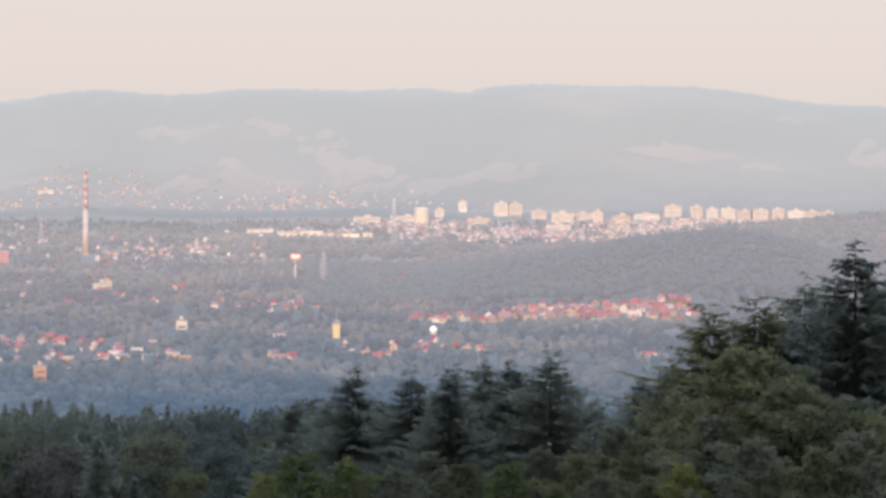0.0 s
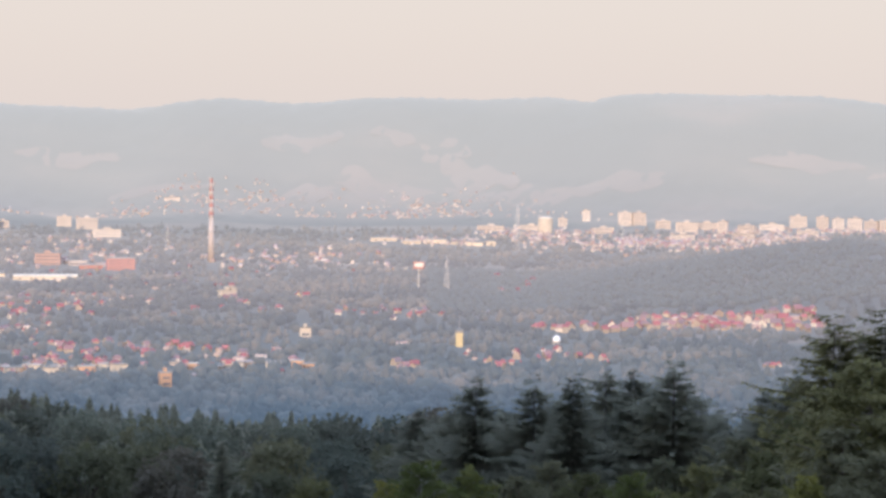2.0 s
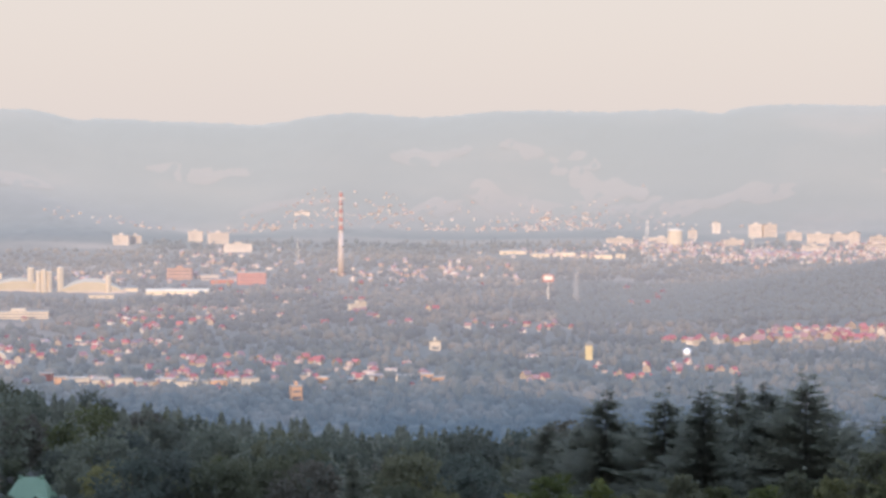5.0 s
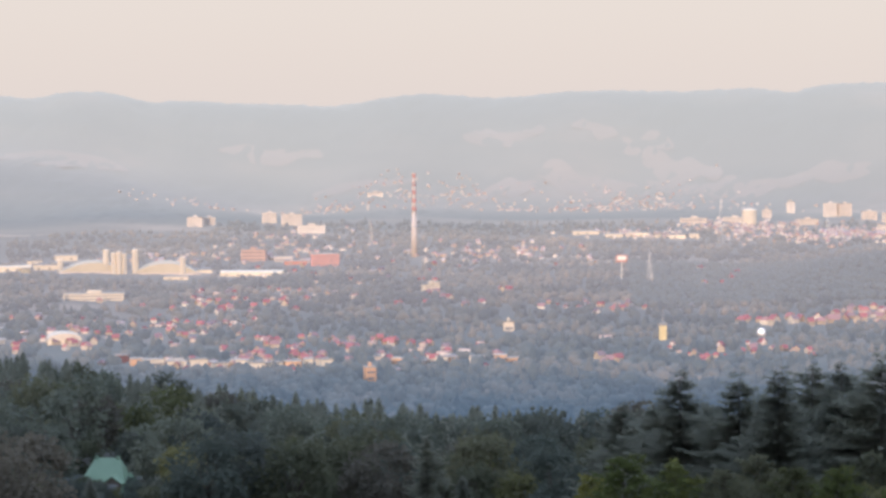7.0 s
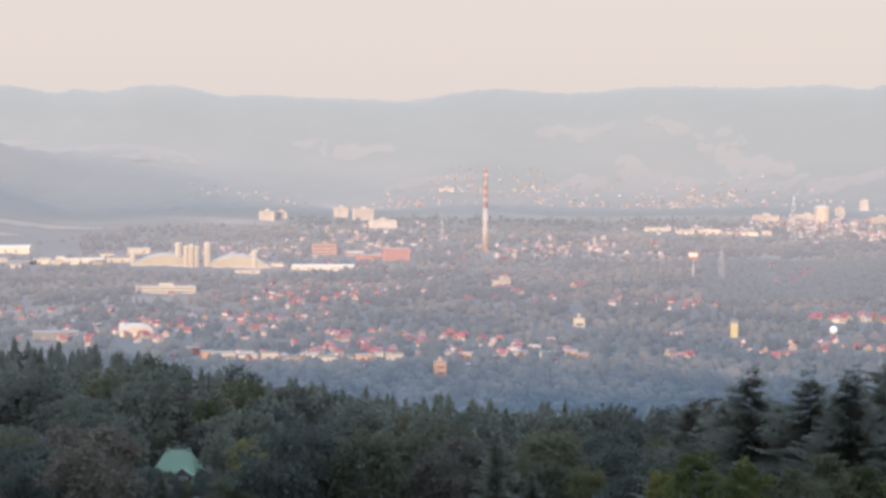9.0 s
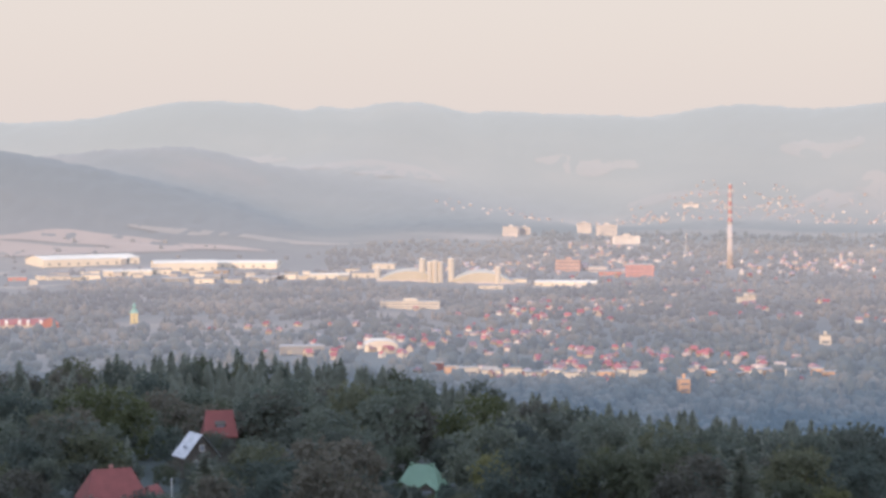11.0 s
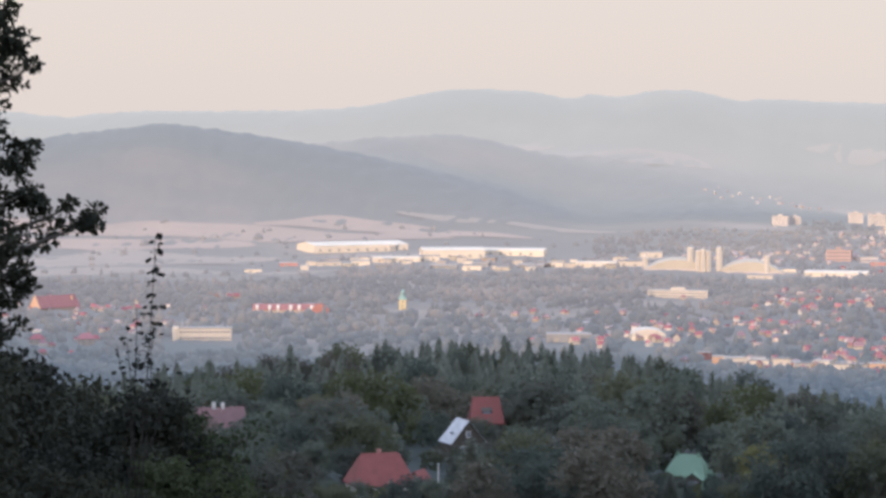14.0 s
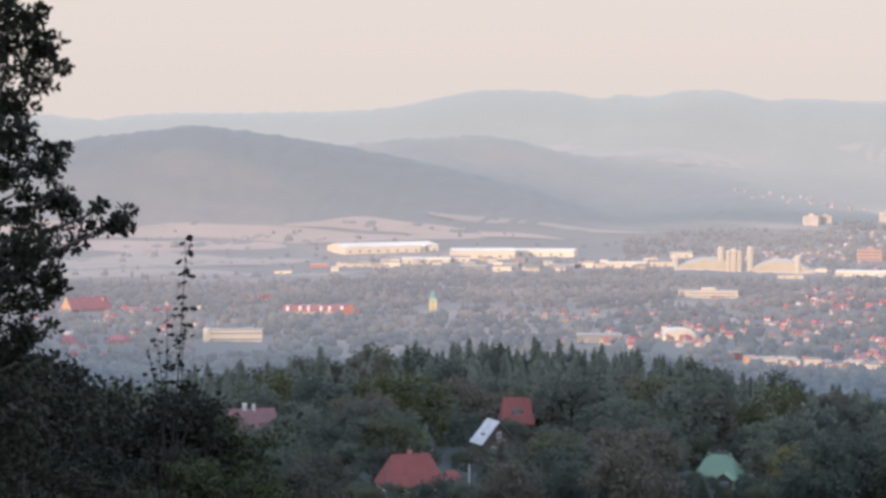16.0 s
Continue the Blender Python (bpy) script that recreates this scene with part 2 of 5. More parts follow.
# red washed out towards pink: haze put into the paint's colour
HAZED_RED = surface("hazed_red_paint", (0.40, 0.20, 0.175), (0.49, 0.26, 0.23), 0.2, fine=10, rough=0.6)
SHEET = surface("white_cladding", (0.59, 0.50, 0.385), (0.73, 0.63, 0.495), 0.03, fine=14, rough=0.6)
TAN_SHEET = surface("tan_membrane", (0.40, 0.345, 0.265), (0.50, 0.435, 0.34), 0.03, fine=14, rough=0.6)
GREY_SHEET = surface("grey_cladding", (0.22, 0.215, 0.21), (0.30, 0.295, 0.285), 0.04, fine=14, rough=0.6)
COPPER = surface("green_copper", (0.20, 0.33, 0.28), (0.30, 0.44, 0.37), 0.6, fine=9, rough=0.6)
GREEN_ROOF = surface("green_sheet_roof", (0.095, 0.17, 0.105), (0.14, 0.225, 0.145), 0.5, fine=9, rough=0.55)
SILVER_ROOF = surface("bright_sheet_roof", (0.20, 0.21, 0.225), (0.52, 0.53, 0.55), 0.9, fine=5, rough=0.32, metal=0.6)
RED_ROOF = surface("red_tile_roof", (0.15, 0.042, 0.036), (0.23, 0.066, 0.055), 0.5, fine=12)
FADED_TILE = surface("faded_tiles", (0.13, 0.068, 0.066), (0.20, 0.11, 0.105), 0.5, fine=12)
# red dulled in base colour for haze, and for the church roof's shaded side
HAZED_TILE = surface("haze_dulled_tiles", (0.26, 0.115, 0.11), (0.36, 0.17, 0.16), 0.3, fine=12)
STEEL = surface("galvanised_steel", (0.34, 0.34, 0.35), (0.48, 0.48, 0.49), 0.5, fine=8, rough=0.5, metal=0.5)
DARK_WOOD = surface("dark_boards", (0.05, 0.042, 0.035), (0.11, 0.09, 0.07), 1.0, fine=10)
# base colour lifted to grey, in place of haze before the far windows
GLASS = surface("window_glass", (0.16, 0.17, 0.19), (0.26, 0.26, 0.28), 0.5, fine=4, rough=0.1, bump=0)


# ---- the lie of the land ----
def bump(az, c, s):
    return np.exp(-((az - c) / s) ** 2)


def step(a, b, x):
    t = np.clip((x - a) / (b - a), 0, 1)
    return t * t * (3 - 2 * t)


def land(az, r):
    """Height of the ground at a bearing (degrees, to the left of north) and a distance from the lookout."""
    az, r = np.asarray(az, float), np.asarray(r, float)
    side = np.where(az > 21.5, 12.0, 8.0)
    crest = 650 * np.tan(np.radians(-7.05 + 2.0 * np.exp(-((az - 21.5) / side) ** 2))) - 15
    near = np.interp(r, [0, 12, 30, 60, 140, 200, 370], [-1.7, -3.0, -7.0, -14, -27, -38, -61])
    z = np.where(r < 370, near, -61 + (crest + 61) * step(370, 640, r))
    z = np.where(r > 640, crest + (-168 - crest) * step(640, 1150, r), z)
    # the valley floor, which rises towards the town
    z = z + 33 * step(2800, 4100, r) * (r > 1000)
    # wooded hills standing in the valley
    z = z + (56 * bump(az, -6.5, 4.0) + 6 * bump(az, -1.5, 1.5) + 5 * bump(az, -8.0, 1.5)) * bump(r, 2620, 330)
    z = z + 34 * bump(az, -11.5, 3.2) * bump(r, 3450, 260)
    hill = 158 * bump(az, 30.5, 9.0) - 38 * bump(az, 20.0, 2.5) - 13 * bump(az, 32.0, 2.5) + 20 * bump(az, 21.0, 1.5) + 6 * bump(az, 29.8, 0.8)
    z = z + hill * bump(r, 3830, 330)
    spur = 114 * bump(az, 23.5, 6.0) + 16 * bump(az, 16.8, 1.6) + 9 * bump(az, 22.2, 1.2) - 12 * bump(az, 12.0, 1.0)
    z = z + spur * bump(r, 4260, 200)
    # the long ridge that closes the view
    top = 0.62 + 0.631 * bump(az, -2.0, 4.5) + 0.355 * bump(az, -6.75, 2.6) - 0.165 * bump(az, -0.5, 0.6) + 0.097 * bump(az, -10.75, 1.0)
    top = top + 0.602 * bump(az, 6.75, 4.5) - 0.267 * bump(az, 6.75, 1.6) - 0.145 * bump(az, 10.75, 1.0) - 0.128 * bump(az, 15.5, 0.6)
    top = top + 0.605 * bump(az, 18.5, 4.5) - 0.527 * bump(az, 19.0, 1.0) + 0.341 * bump(az, 19.0, 0.6) + 0.285 * bump(az, 22.75, 1.6) - 0.15 * bump(az, 32.25, 1.0)
    ridge = 4780 * np.tan(np.radians(top))
    rise = step(4150, 4790, r)
    z = z + (ridge - z) * rise * (0.75 + 0.25 * rise)
    # shallow folds
    z = z + (r > 1200) * 2.2 * np.sin(az * 0.9 + r / 260) * np.sin(r / 410 + 1.3) * (1 - rise)
    z = z + rise * (1 - rise) * 44 * np.sin(az * 0.62 + 0.8 + r / 300) + rise * (1 - rise) * 20 * np.sin(az * 1.45 + 2 + r / 190)
    # the mountainside behind the lookout
    u = r * np.cos(np.radians(az - 172))
    z = np.where(u > 0, z * (1 - step(0, 60, u)) + (-2 + 104 * step(20, 420, u)) * step(0, 60, u), z)
    return z


# ---- the land ----
def spot(az, r, dz=0.0, turn=0.0, size=1.0):
    """The pose of a thing that stands at a bearing and distance, its front to the lookout."""
    m = pose(-r * math.sin(radians(az)), r * math.cos(radians(az)), float(land(az, r)) + dz, 0, 0, az + turn)
    return m @ Matrix.Diagonal((size, size, size, 1))


def mesh_of(name, verts, faces, mat, smooth=False):
    me = bpy.data.meshes.new(name)
    me.from_pydata(verts, [], faces)
    me.materials.append(mat)
    if smooth:
        me.polygons.foreach_set("use_smooth", [True] * len(me.polygons))
    me.update()
    return me


def mesh_bm(name, bm, mat, smooth=False):
    me = bpy.data.meshes.new(name)
    bmesh.ops.recalc_face_normals(bm, faces=bm.faces)
    bm.to_mesh(me)
    bm.free()
    me.materials.append(mat)
    if smooth:
        me.polygons.foreach_set("use_smooth", [True] * len(me.polygons))
    return me


def part(name, bm, mat, parent, label="", smooth=False, at=None):
    """One mesh object under a thing or under a part."""
    ob = new(name, bm if isinstance(bm, bpy.types.Mesh) else mesh_bm(name, bm, mat, smooth))
    ob.parent = parent
    if at is not None:
        ob.matrix_basis = at
    return tagged(ob, label)


def thing(name, m, label, category, group=""):
    ob = new(name)
    ob.matrix_basis = m
    return tagged(ob, label, category, group)


def build_ground():
    az = np.concatenate([np.arange(-24, 48, 0.16), np.arange(48, 336, 4.0)])
    r = np.concatenate([np.linspace(0.5, 60, 24), np.geomspace(64, 1150, 70), np.linspace(1165, 4900, 170)])
    A, R = np.meshgrid(az, r)
    Z = land(((A + 180) % 360) - 180, R)
    rng = np.random.default_rng(5)
    Z = Z + rng.normal(0, 1, Z.shape) * (np.clip((R - 400) / 3000, 0, 0.6) + 1.3 * ((Z > -134) & (R > 3400) & (R < 4400)) + 1.0 * (R > 4500))
    co = np.stack([-R * np.sin(np.radians(A)), R * np.cos(np.radians(A)), Z], -1).reshape(-1, 3)
    n, k = len(az), len(r)
    i, j = np.meshgrid(np.arange(k - 1), np.arange(n), indexing="ij")
    q = np.stack([i * n + j, (i + 1) * n + j, (i + 1) * n + (j + 1) % n, i * n + (j + 1) % n], -1).reshape(-1, 4)[:, ::-1]
    me = bpy.data.meshes.new("ground")
    me.from_pydata(co.tolist(), [], q.tolist())
    cap = bmesh.new()
    cap.from_mesh(me)
    cap.verts.ensure_lookup_table()
    cap.faces.new([cap.verts[x] for x in range(n)])
    bmesh.ops.recalc_face_normals(cap, faces=cap.faces)
    cap.to_mesh(me)
    cap.free()
    me.materials.append(GROUND)
    me.polygons.foreach_set("use_smooth", [True] * len(me.polygons))
    return tagged(new("ground", me), "wooded slope, patchwork valley and hazy blue ridge", "ground", kind="structure")


build_ground()


def field(az0, az1, r0, r1, mat, label, lift=0.9, rough=2.2):
    """A field that lies a hand's width above the sward, with a wandering edge."""
    rng = np.random.default_rng(int(az0 * 10 + r0) + 500)
    n, k = 64, 24
    bend = rng.uniform(-1, 1, 3)
    vs, fs = [], []
    for i in range(n + 1):
        a = az0 + (az1 - az0) * i / n
        e = math.sin(math.pi * i / n) ** 0.5
        mid, half = (r0 + r1) / 2 + (r1 - r0) * 0.22 * math.sin(3 * i / n + 5 * bend[0]) + (r1 - r0) * 0.1 * math.sin(11 * i / n + 8 * bend[2]), (r1 - r0) / 2 * e * (0.75 + 0.18 * math.sin(7 * i / n + 9 * bend[1]) + 0.12 * math.sin(19 * i / n)) + 1
        for j in range(k + 1):
            r = mid + half * (2 * j / k - 1)
            vs.append((-r * math.sin(radians(a)), r * math.cos(radians(a)), float(land(a, r)) + lift + rough * noise.noise(Vector((r * math.sin(radians(a)) * 0.012, r * 0.022, az0)))))
    for i in range(n):
        for j in range(k):
            q = i * (k + 1) + j
            fs.append((q, q + k + 1, q + k + 2, q + 1))
    me = mesh_of("field", vs, fs, mat, True)
    tagged(new("field", me), label, "field", kind="structure")


for az0, az1, r0, r1 in ((22.5, 33.5, 3290, 3400), (20.5, 27.6, 3330, 3430), (27.5, 37, 3190, 3330), (31, 38, 3340, 3440)):
    field(az0, az1, r0, r1, STUBBLE, "pale pinkish stubble field in evening light")
for az0, az1, r0, r1 in ((5.6, 7.7, 4505, 4585), (3.8, 5.0, 4530, 4585), (2.4, 4.0, 4470, 4560), (1.2, 3.2, 4365, 4500), (3.0, 6.0, 4310, 4440), (5.8, 7.5, 4270, 4365), (-0.2, 3.1, 4275, 4440), (-2.6, 0.2, 4320, 4410),
                         (-7.4, -4.5, 4440, 4500), (-8.5, -7.0, 4425, 4470), (-9.4, -8.3, 4595, 4665), (-12, -10, 4415, 4550), (20.0, 22.8, 4440, 4515), (16.0, 20.8, 4300, 4420), (11.0, 13.8, 4490, 4560), (8.6, 11.6, 4330, 4390)):
    field(az0, az1, r0, r1, RIDGE_FIELD, "pale hazy field on the far hillside", 0.9, 3.4)
for az0, az1, r0, r1 in ((26.8, 37, 2960, 3200), (28, 37, 2790, 2950), (18, 24, 3480, 3540), (25, 28, 2780, 2860), (22, 27, 3040, 3130)):
    field(az0, az1, r0, r1, PASTURE, "dry yellowish pasture strip in the valley")


# ---- simple solids ----
def box(bm, x0, y0, z0, x1, y1, z1):
    vs = [bm.verts.new(p) for p in ((x0, y0, z0), (x1, y0, z0), (x1, y1, z0), (x0, y1, z0), (x0, y0, z1), (x1, y0, z1), (x1, y1, z1), (x0, y1, z1))]
    for f in ((0, 3, 2, 1), (4, 5, 6, 7), (0, 1, 5, 4), (1, 2, 6, 5), (2, 3, 7, 6), (3, 0, 4, 7)):
        bm.faces.new([vs[k] for k in f])
    return bm


def block(*b):
    return box(bmesh.new(), *b)


def lathe(profile, sides=16):
    """A solid of revolution from (radius, height) pairs."""
    bm, rings = bmesh.new(), []
    for rad, z in profile:
        rings.append([bm.verts.new((rad * math.cos(2 * math.pi * k / sides), rad * math.sin(2 * math.pi * k / sides), z)) for k in range(sides)])
    for a, b in zip(rings, rings[1:]):
        for k in range(sides):
            bm.faces.new((a[k], a[(k + 1) % sides], b[(k + 1) % sides], b[k]))
    bm.faces.new(rings[0][::-1])
    bm.faces.new(rings[-1])
    return bm


def gable(w, d, h, top, hip=0.0):
    """Walls under a ridge that runs along x: w wide, d deep, h to the eaves, top to the ridge."""
    bm = bmesh.new()
    lo = [bm.verts.new((x, y, -2.0)) for x, y in ((-w / 2, -d / 2), (w / 2, -d / 2), (w / 2, d / 2), (-w / 2, d / 2))]
    up = [bm.verts.new((x, y, h)) for x, y in ((-w / 2, -d / 2), (w / 2, -d / 2), (w / 2, d / 2), (-w / 2, d / 2))]
    bm.faces.new(lo[::-1])
    for k in range(4):
        bm.faces.new((lo[k], lo[(k + 1) % 4], up[(k + 1) % 4], up[k]))
    if hip > 0:
        bm.faces.new(up)
    else:
        l, r = bm.verts.new((-w / 2, 0, top)), bm.verts.new((w / 2, 0, top))
        bm.faces.new((up[0], l, up[3]))
        bm.faces.new((up[1], up[2], r))
        bm.faces.new((up[0], up[1], r, l))
        bm.faces.new((up[3], l, r, up[2]))
    return bm


def pitched(w, d, h, top, eave=0.5, thick=0.25, hip=0.0):
    """A roof with thickness over such walls; hip: how far its ridge ends are drawn in."""
    bm = bmesh.new()
    drop = (top - h) / (d / 2) * eave
    for lift in (0.02, thick):
        z0, z1 = h - drop + lift, top + lift
        x, y = w / 2 + eave, d / 2 + eave
        bm.verts.new((-x, -y, z0)), bm.verts.new((x, -y, z0)), bm.verts.new((x, y, z0)), bm.verts.new((-x, y, z0))
        bm.verts.new((-x + hip, 0, z1)), bm.verts.new((x - hip, 0, z1))
    bm.verts.ensure_lookup_table()
    v = bm.verts
    for a, o in ((0, 1), (6, -1)):
        for f in ((0, 1, 5, 4), (2, 3, 4, 5), (3, 0, 4), (1, 2, 5)):
            if len(f) == 3 and not hip:
                continue
            bm.faces.new([v[a + k] for k in f][::o])
    rim = (0, 1, 2, 3) if hip else (0, 1, 5, 2, 3, 4)
    for a, b in zip(rim, rim[1:] + rim[:1]):
        bm.faces.new((v[a], v[b], v[b + 6], v[a + 6]))
    return bm


def leafy(n, size, shape, rng, droop=0.3):
    """Leaves as small bent blades strewn by shape(), which gives a place and an outward way."""
    vs, fs = [], []
    for _ in range(n):
        p, out = shape()
        a = Vector(rng.normal(size=3)).normalized()
        d = (Vector(out) * 0.8 + a).normalized()
        d.z -= droop
        d.normalize()
        s = d.cross(Vector(rng.normal(size=3))).normalized()
        up = s.cross(d)
        L = size * rng.uniform(0.6, 1.3)
        W = L * 0.42
        k = len(vs)
        P = Vector(p)
        for q in (P, P + d * L * 0.45 + s * W + up * L * 0.1, P + d * L - up * L * 0.12, P + d * L * 0.45 - s * W + up * L * 0.1):
            vs.append(q[:])
        fs += [(k, k + 1, k + 2), (k, k + 2, k + 3)]
    return vs, fs


def limb(bm, a, b, ra, rb, sides=6, bend=None):
    """A tapered limb from a to b, bowed through bend."""
    a, b = Vector(a), Vector(b)
    mid = (a + b) / 2 + Vector(bend or (0, 0, 0))
    rings = []
    for k in range(5):
        t = k / 4
        p = a * (1 - t) ** 2 + mid * 2 * t * (1 - t) + b * t * t
        d = ((mid - a) * (1 - t) + (b - mid) * t).normalized()
        s = d.orthogonal().normalized()
        o, w = d.cross(s), ra + (rb - ra) * t
        rings.append([bm.verts.new(p + (s * math.cos(2 * math.pi * q / sides) + o * math.sin(2 * math.pi * q / sides)) * w) for q in range(sides)])
    for x, y in zip(rings, rings[1:]):
        for q in range(sides):
            bm.faces.new((x[q], x[(q + 1) % sides], y[(q + 1) % sides], y[q]))
    bm.faces.new(rings[0][::-1])
    bm.faces.new(rings[-1])


# ---- kinds of trees ----
def spruce_needles(height, width, whorls, per, rng, twigs=0.25, coarse=1.0, ragged=0.25, bare=0.06):
    """Drooping boughs in whorls, every bough a tapering spray with hanging side twigs."""
    vs, fs = [], []
    for w in range(whorls):
        f = w / whorls
        z = height * (bare + (0.985 - bare) * f ** 0.92)
        reach = width * (1 - f) ** 0.66 + 0.16
        a0 = rng.uniform(0, 6.28)
        for k in range(per):
            if rng.random() < ragged * 0.5:
                continue
            an = a0 + 6.283 * k / per + rng.normal(0, 0.2)
            lump = 1 + 0.5 * noise.noise(Vector((math.cos(an) * 1.3, math.sin(an) * 1.3, f * 5 + width * 9)))
            L = reach * lump * rng.uniform(1 - ragged * 1.4, 1 + ragged)
            out, side = Vector((math.cos(an), math.sin(an), 0)), Vector((-math.sin(an), math.cos(an), 0))
            dip = rng.uniform(0.12, 0.38) * (1 - f * 0.9)
            root = Vector((0, 0, z + rng.normal(0, height * 0.03)))
            pts = [root + out * (L * t) + Vector((0, 0, -L * dip * t * (1.6 - t) + L * 0.16 * t ** 3)) for t in (0, 0.35, 0.7, 1)]
            wd = [0.04, 0.05 + L * 0.03 * coarse, 0.04 + L * 0.025 * coarse, 0.02]
            b = len(vs)
            for p, q in zip(pts, wd):
                vs += [(p + side * q)[:], (p - side * q)[:]]
            for s in range(3):
                fs += [(b + 2 * s, b + 2 * s + 1, b + 2 * s + 3), (b + 2 * s, b + 2 * s + 3, b + 2 * s + 2)]
            # twigs on both sides and hanging below
            for t in range(max(3, int(L / twigs))):
                q = 0.12 + 0.88 * (t + rng.random()) / max(3, int(L / twigs))
                p = root + out * (L * q) + Vector((0, 0, -L * dip * q * (1.6 - q) + L * 0.16 * q ** 3))
                long = (0.25 + 0.34 * (1 - q) * L * 0.5 + 0.12 * coarse) * rng.uniform(0.6, 1.3)
                for way in (1, -1):
                    tip = p + side * way * long * rng.uniform(0.5, 1.0) + out * long * rng.uniform(0.2, 0.7) + Vector((0, 0, -long * rng.uniform(0.1, 0.75)))
                    wide = twigs * rng.uniform(0.45, 1.0)
                    b = len(vs)
                    vs += [(p + out * wide)[:], (p - out * wide * 0.6 + Vector((0, 0, -wide * 0.3)))[:], tip[:]]
                    fs.append((b, b + 1, b + 2))
    return vs, fs


def spruce(name, height, width, whorls, per, seed, twigs, label, ragged=0.25, mat=None):
    rng = np.random.default_rng(seed)
    vs, fs = spruce_needles(height, width, whorls, per, rng, twigs, 1.0 if twigs < 0.3 else 2.5, ragged)
    crown = mesh_of("crown", vs, fs, mat or NEEDLE)
    bm = bmesh.new()
    limb(bm, (0, 0, -1.5), (0, 0, height * 0.97), height * 0.014 + 0.05, 0.02, 7)
    trunk = mesh_bm("trunk", bm, BARK, True)
    return trunk, crown


def skirted(height, width, tiers, seed):
    """A spruce seen from far off: ragged skirts of boughs, one below the other."""
    rng = np.random.default_rng(seed)
    vs, fs = [], []
    for t in range(tiers):
        f = t / tiers
        top, low = height * (1 - f * 0.92), height * (1 - (f + 1.7 / tiers) * 0.92)
        rad = width * ((t + 1) / tiers) ** 0.55
        n, b = 16, len(vs)
        vs.append((rng.normal(0, 0.1), rng.normal(0, 0.1), top))
        for k in range(n):
            q = rad * (1.1 if k % 2 else 0.62) * rng.uniform(0.75, 1.2)
            vs.append((q * math.cos(6.283 * k / n), q * math.sin(6.283 * k / n), low + rng.normal(0, height * 0.03) + (0 if k % 2 else height * 0.03)))
        for k in range(n):
            fs.append((b, b + 1 + k, b + 1 + (k + 1) % n))
    return mesh_of("crown", vs, fs, NEEDLE)


def broadleaf(height, spread, clumps, leaves, size, seed, mat):
    """A trunk that forks into limbs, each of which carries tufts of leaves; the outline is uneven, with gaps."""
    rng = np.random.default_rng(seed)
    bm = bmesh.new()
    fork = height * rng.uniform(0.28, 0.4)
    limb(bm, (0, 0, -1.5), (0, 0, fork), height * 0.022, height * 0.016, 7)
    tufts = []
    for k in range(clumps):
        an, up = 2.4 * k + rng.normal(0, 0.4), rng.random()
        rad = spread * (0.25 + 0.75 * math.sin(math.pi * (0.15 + 0.8 * up))) * rng.uniform(0.55, 1.05)
        p = Vector((rad * math.cos(an), rad * math.sin(an), fork * 0.75 + (height - fork * 0.75) * (0.08 + 0.9 * up)))
        tufts.append((p, spread * rng.uniform(0.26, 0.44)))
        if k % 2 == 0:
            limb(bm, (0, 0, fork * rng.uniform(0.8, 1.0)), p, height * 0.009, 0.03, 5, (0, 0, height * 0.05))
    trunk = mesh_bm("trunk", bm, BARK, True)

    def shape():
        p, rad = tufts[int(rng.integers(len(tufts)))]
        d = Vector(rng.normal(size=3)).normalized()
        return p + Vector((d.x, d.y, d.z * 0.75)) * rad * rng.random() ** 0.4, d

    vs, fs = leafy(leaves, size, shape, rng)
    return trunk, mesh_of("crown", vs, fs, mat)


def plant(name, kind, m, label, category="tree", group=""):
    ob = thing(name, m, label, category, group)
    part("trunk", kind[0], None, ob)
    part("crown", kind[1], None, ob)
    return ob


def joined(name, kinds, places, mat, label, category, seed, smooth=False):
    """Many plants, past counting, in one mesh: places are rows of x, y, z, size."""
    rng = np.random.default_rng(seed)
    V, F, base = [], [], 0
    raw = []
    for me in kinds:
        co = np.empty(len(me.vertices) * 3)
        me.vertices.foreach_get("co", co)
        me.calc_loop_triangles()
        tri = np.empty(len(me.loop_triangles) * 3, int)
        me.loop_triangles.foreach_get("vertices", tri)
        raw.append((co.reshape(-1, 3), tri.reshape(-1, 3)))
    for x, y, z, s in places:
        co, tri = raw[int(rng.integers(len(raw)))]
        a = rng.uniform(0, 6.283)
        c, d = math.cos(a) * s * rng.uniform(0.85, 1.2), math.sin(a) * s
        V.append(np.stack([co[:, 0] * c - co[:, 1] * d + x, co[:, 0] * d + co[:, 1] * c + y, co[:, 2] * s + z], 1))
        F.append(tri + base)
        base += len(co)
    V, F = np.concatenate(V), np.concatenate(F)
    me = bpy.data.meshes.new(name)
    me.vertices.add(len(V))
    me.vertices.foreach_set("co", V.ravel())
    me.loops.add(F.size)
    me.loops.foreach_set("vertex_index", F.ravel())
    me.polygons.add(len(F))
    me.polygons.foreach_set("loop_start", np.arange(0, F.size, 3))
    me.materials.append(mat)
    if smooth:
        me.polygons.foreach_set("use_smooth", [True] * len(F))
    me.update(calc_edges=True)
    return tagged(new(name, me), label, category, kind="stuff")


def xyz(az, r):
    return -r * np.sin(np.radians(az)), r * np.cos(np.radians(az)), land(az, r)


# ---- the valley: houses and landmarks ----
CLEAR = []  # bearing, distance, half width and open depth before each building


def stands(az, r, half, depth=60.0):
    CLEAR.append((az, r, half, depth))


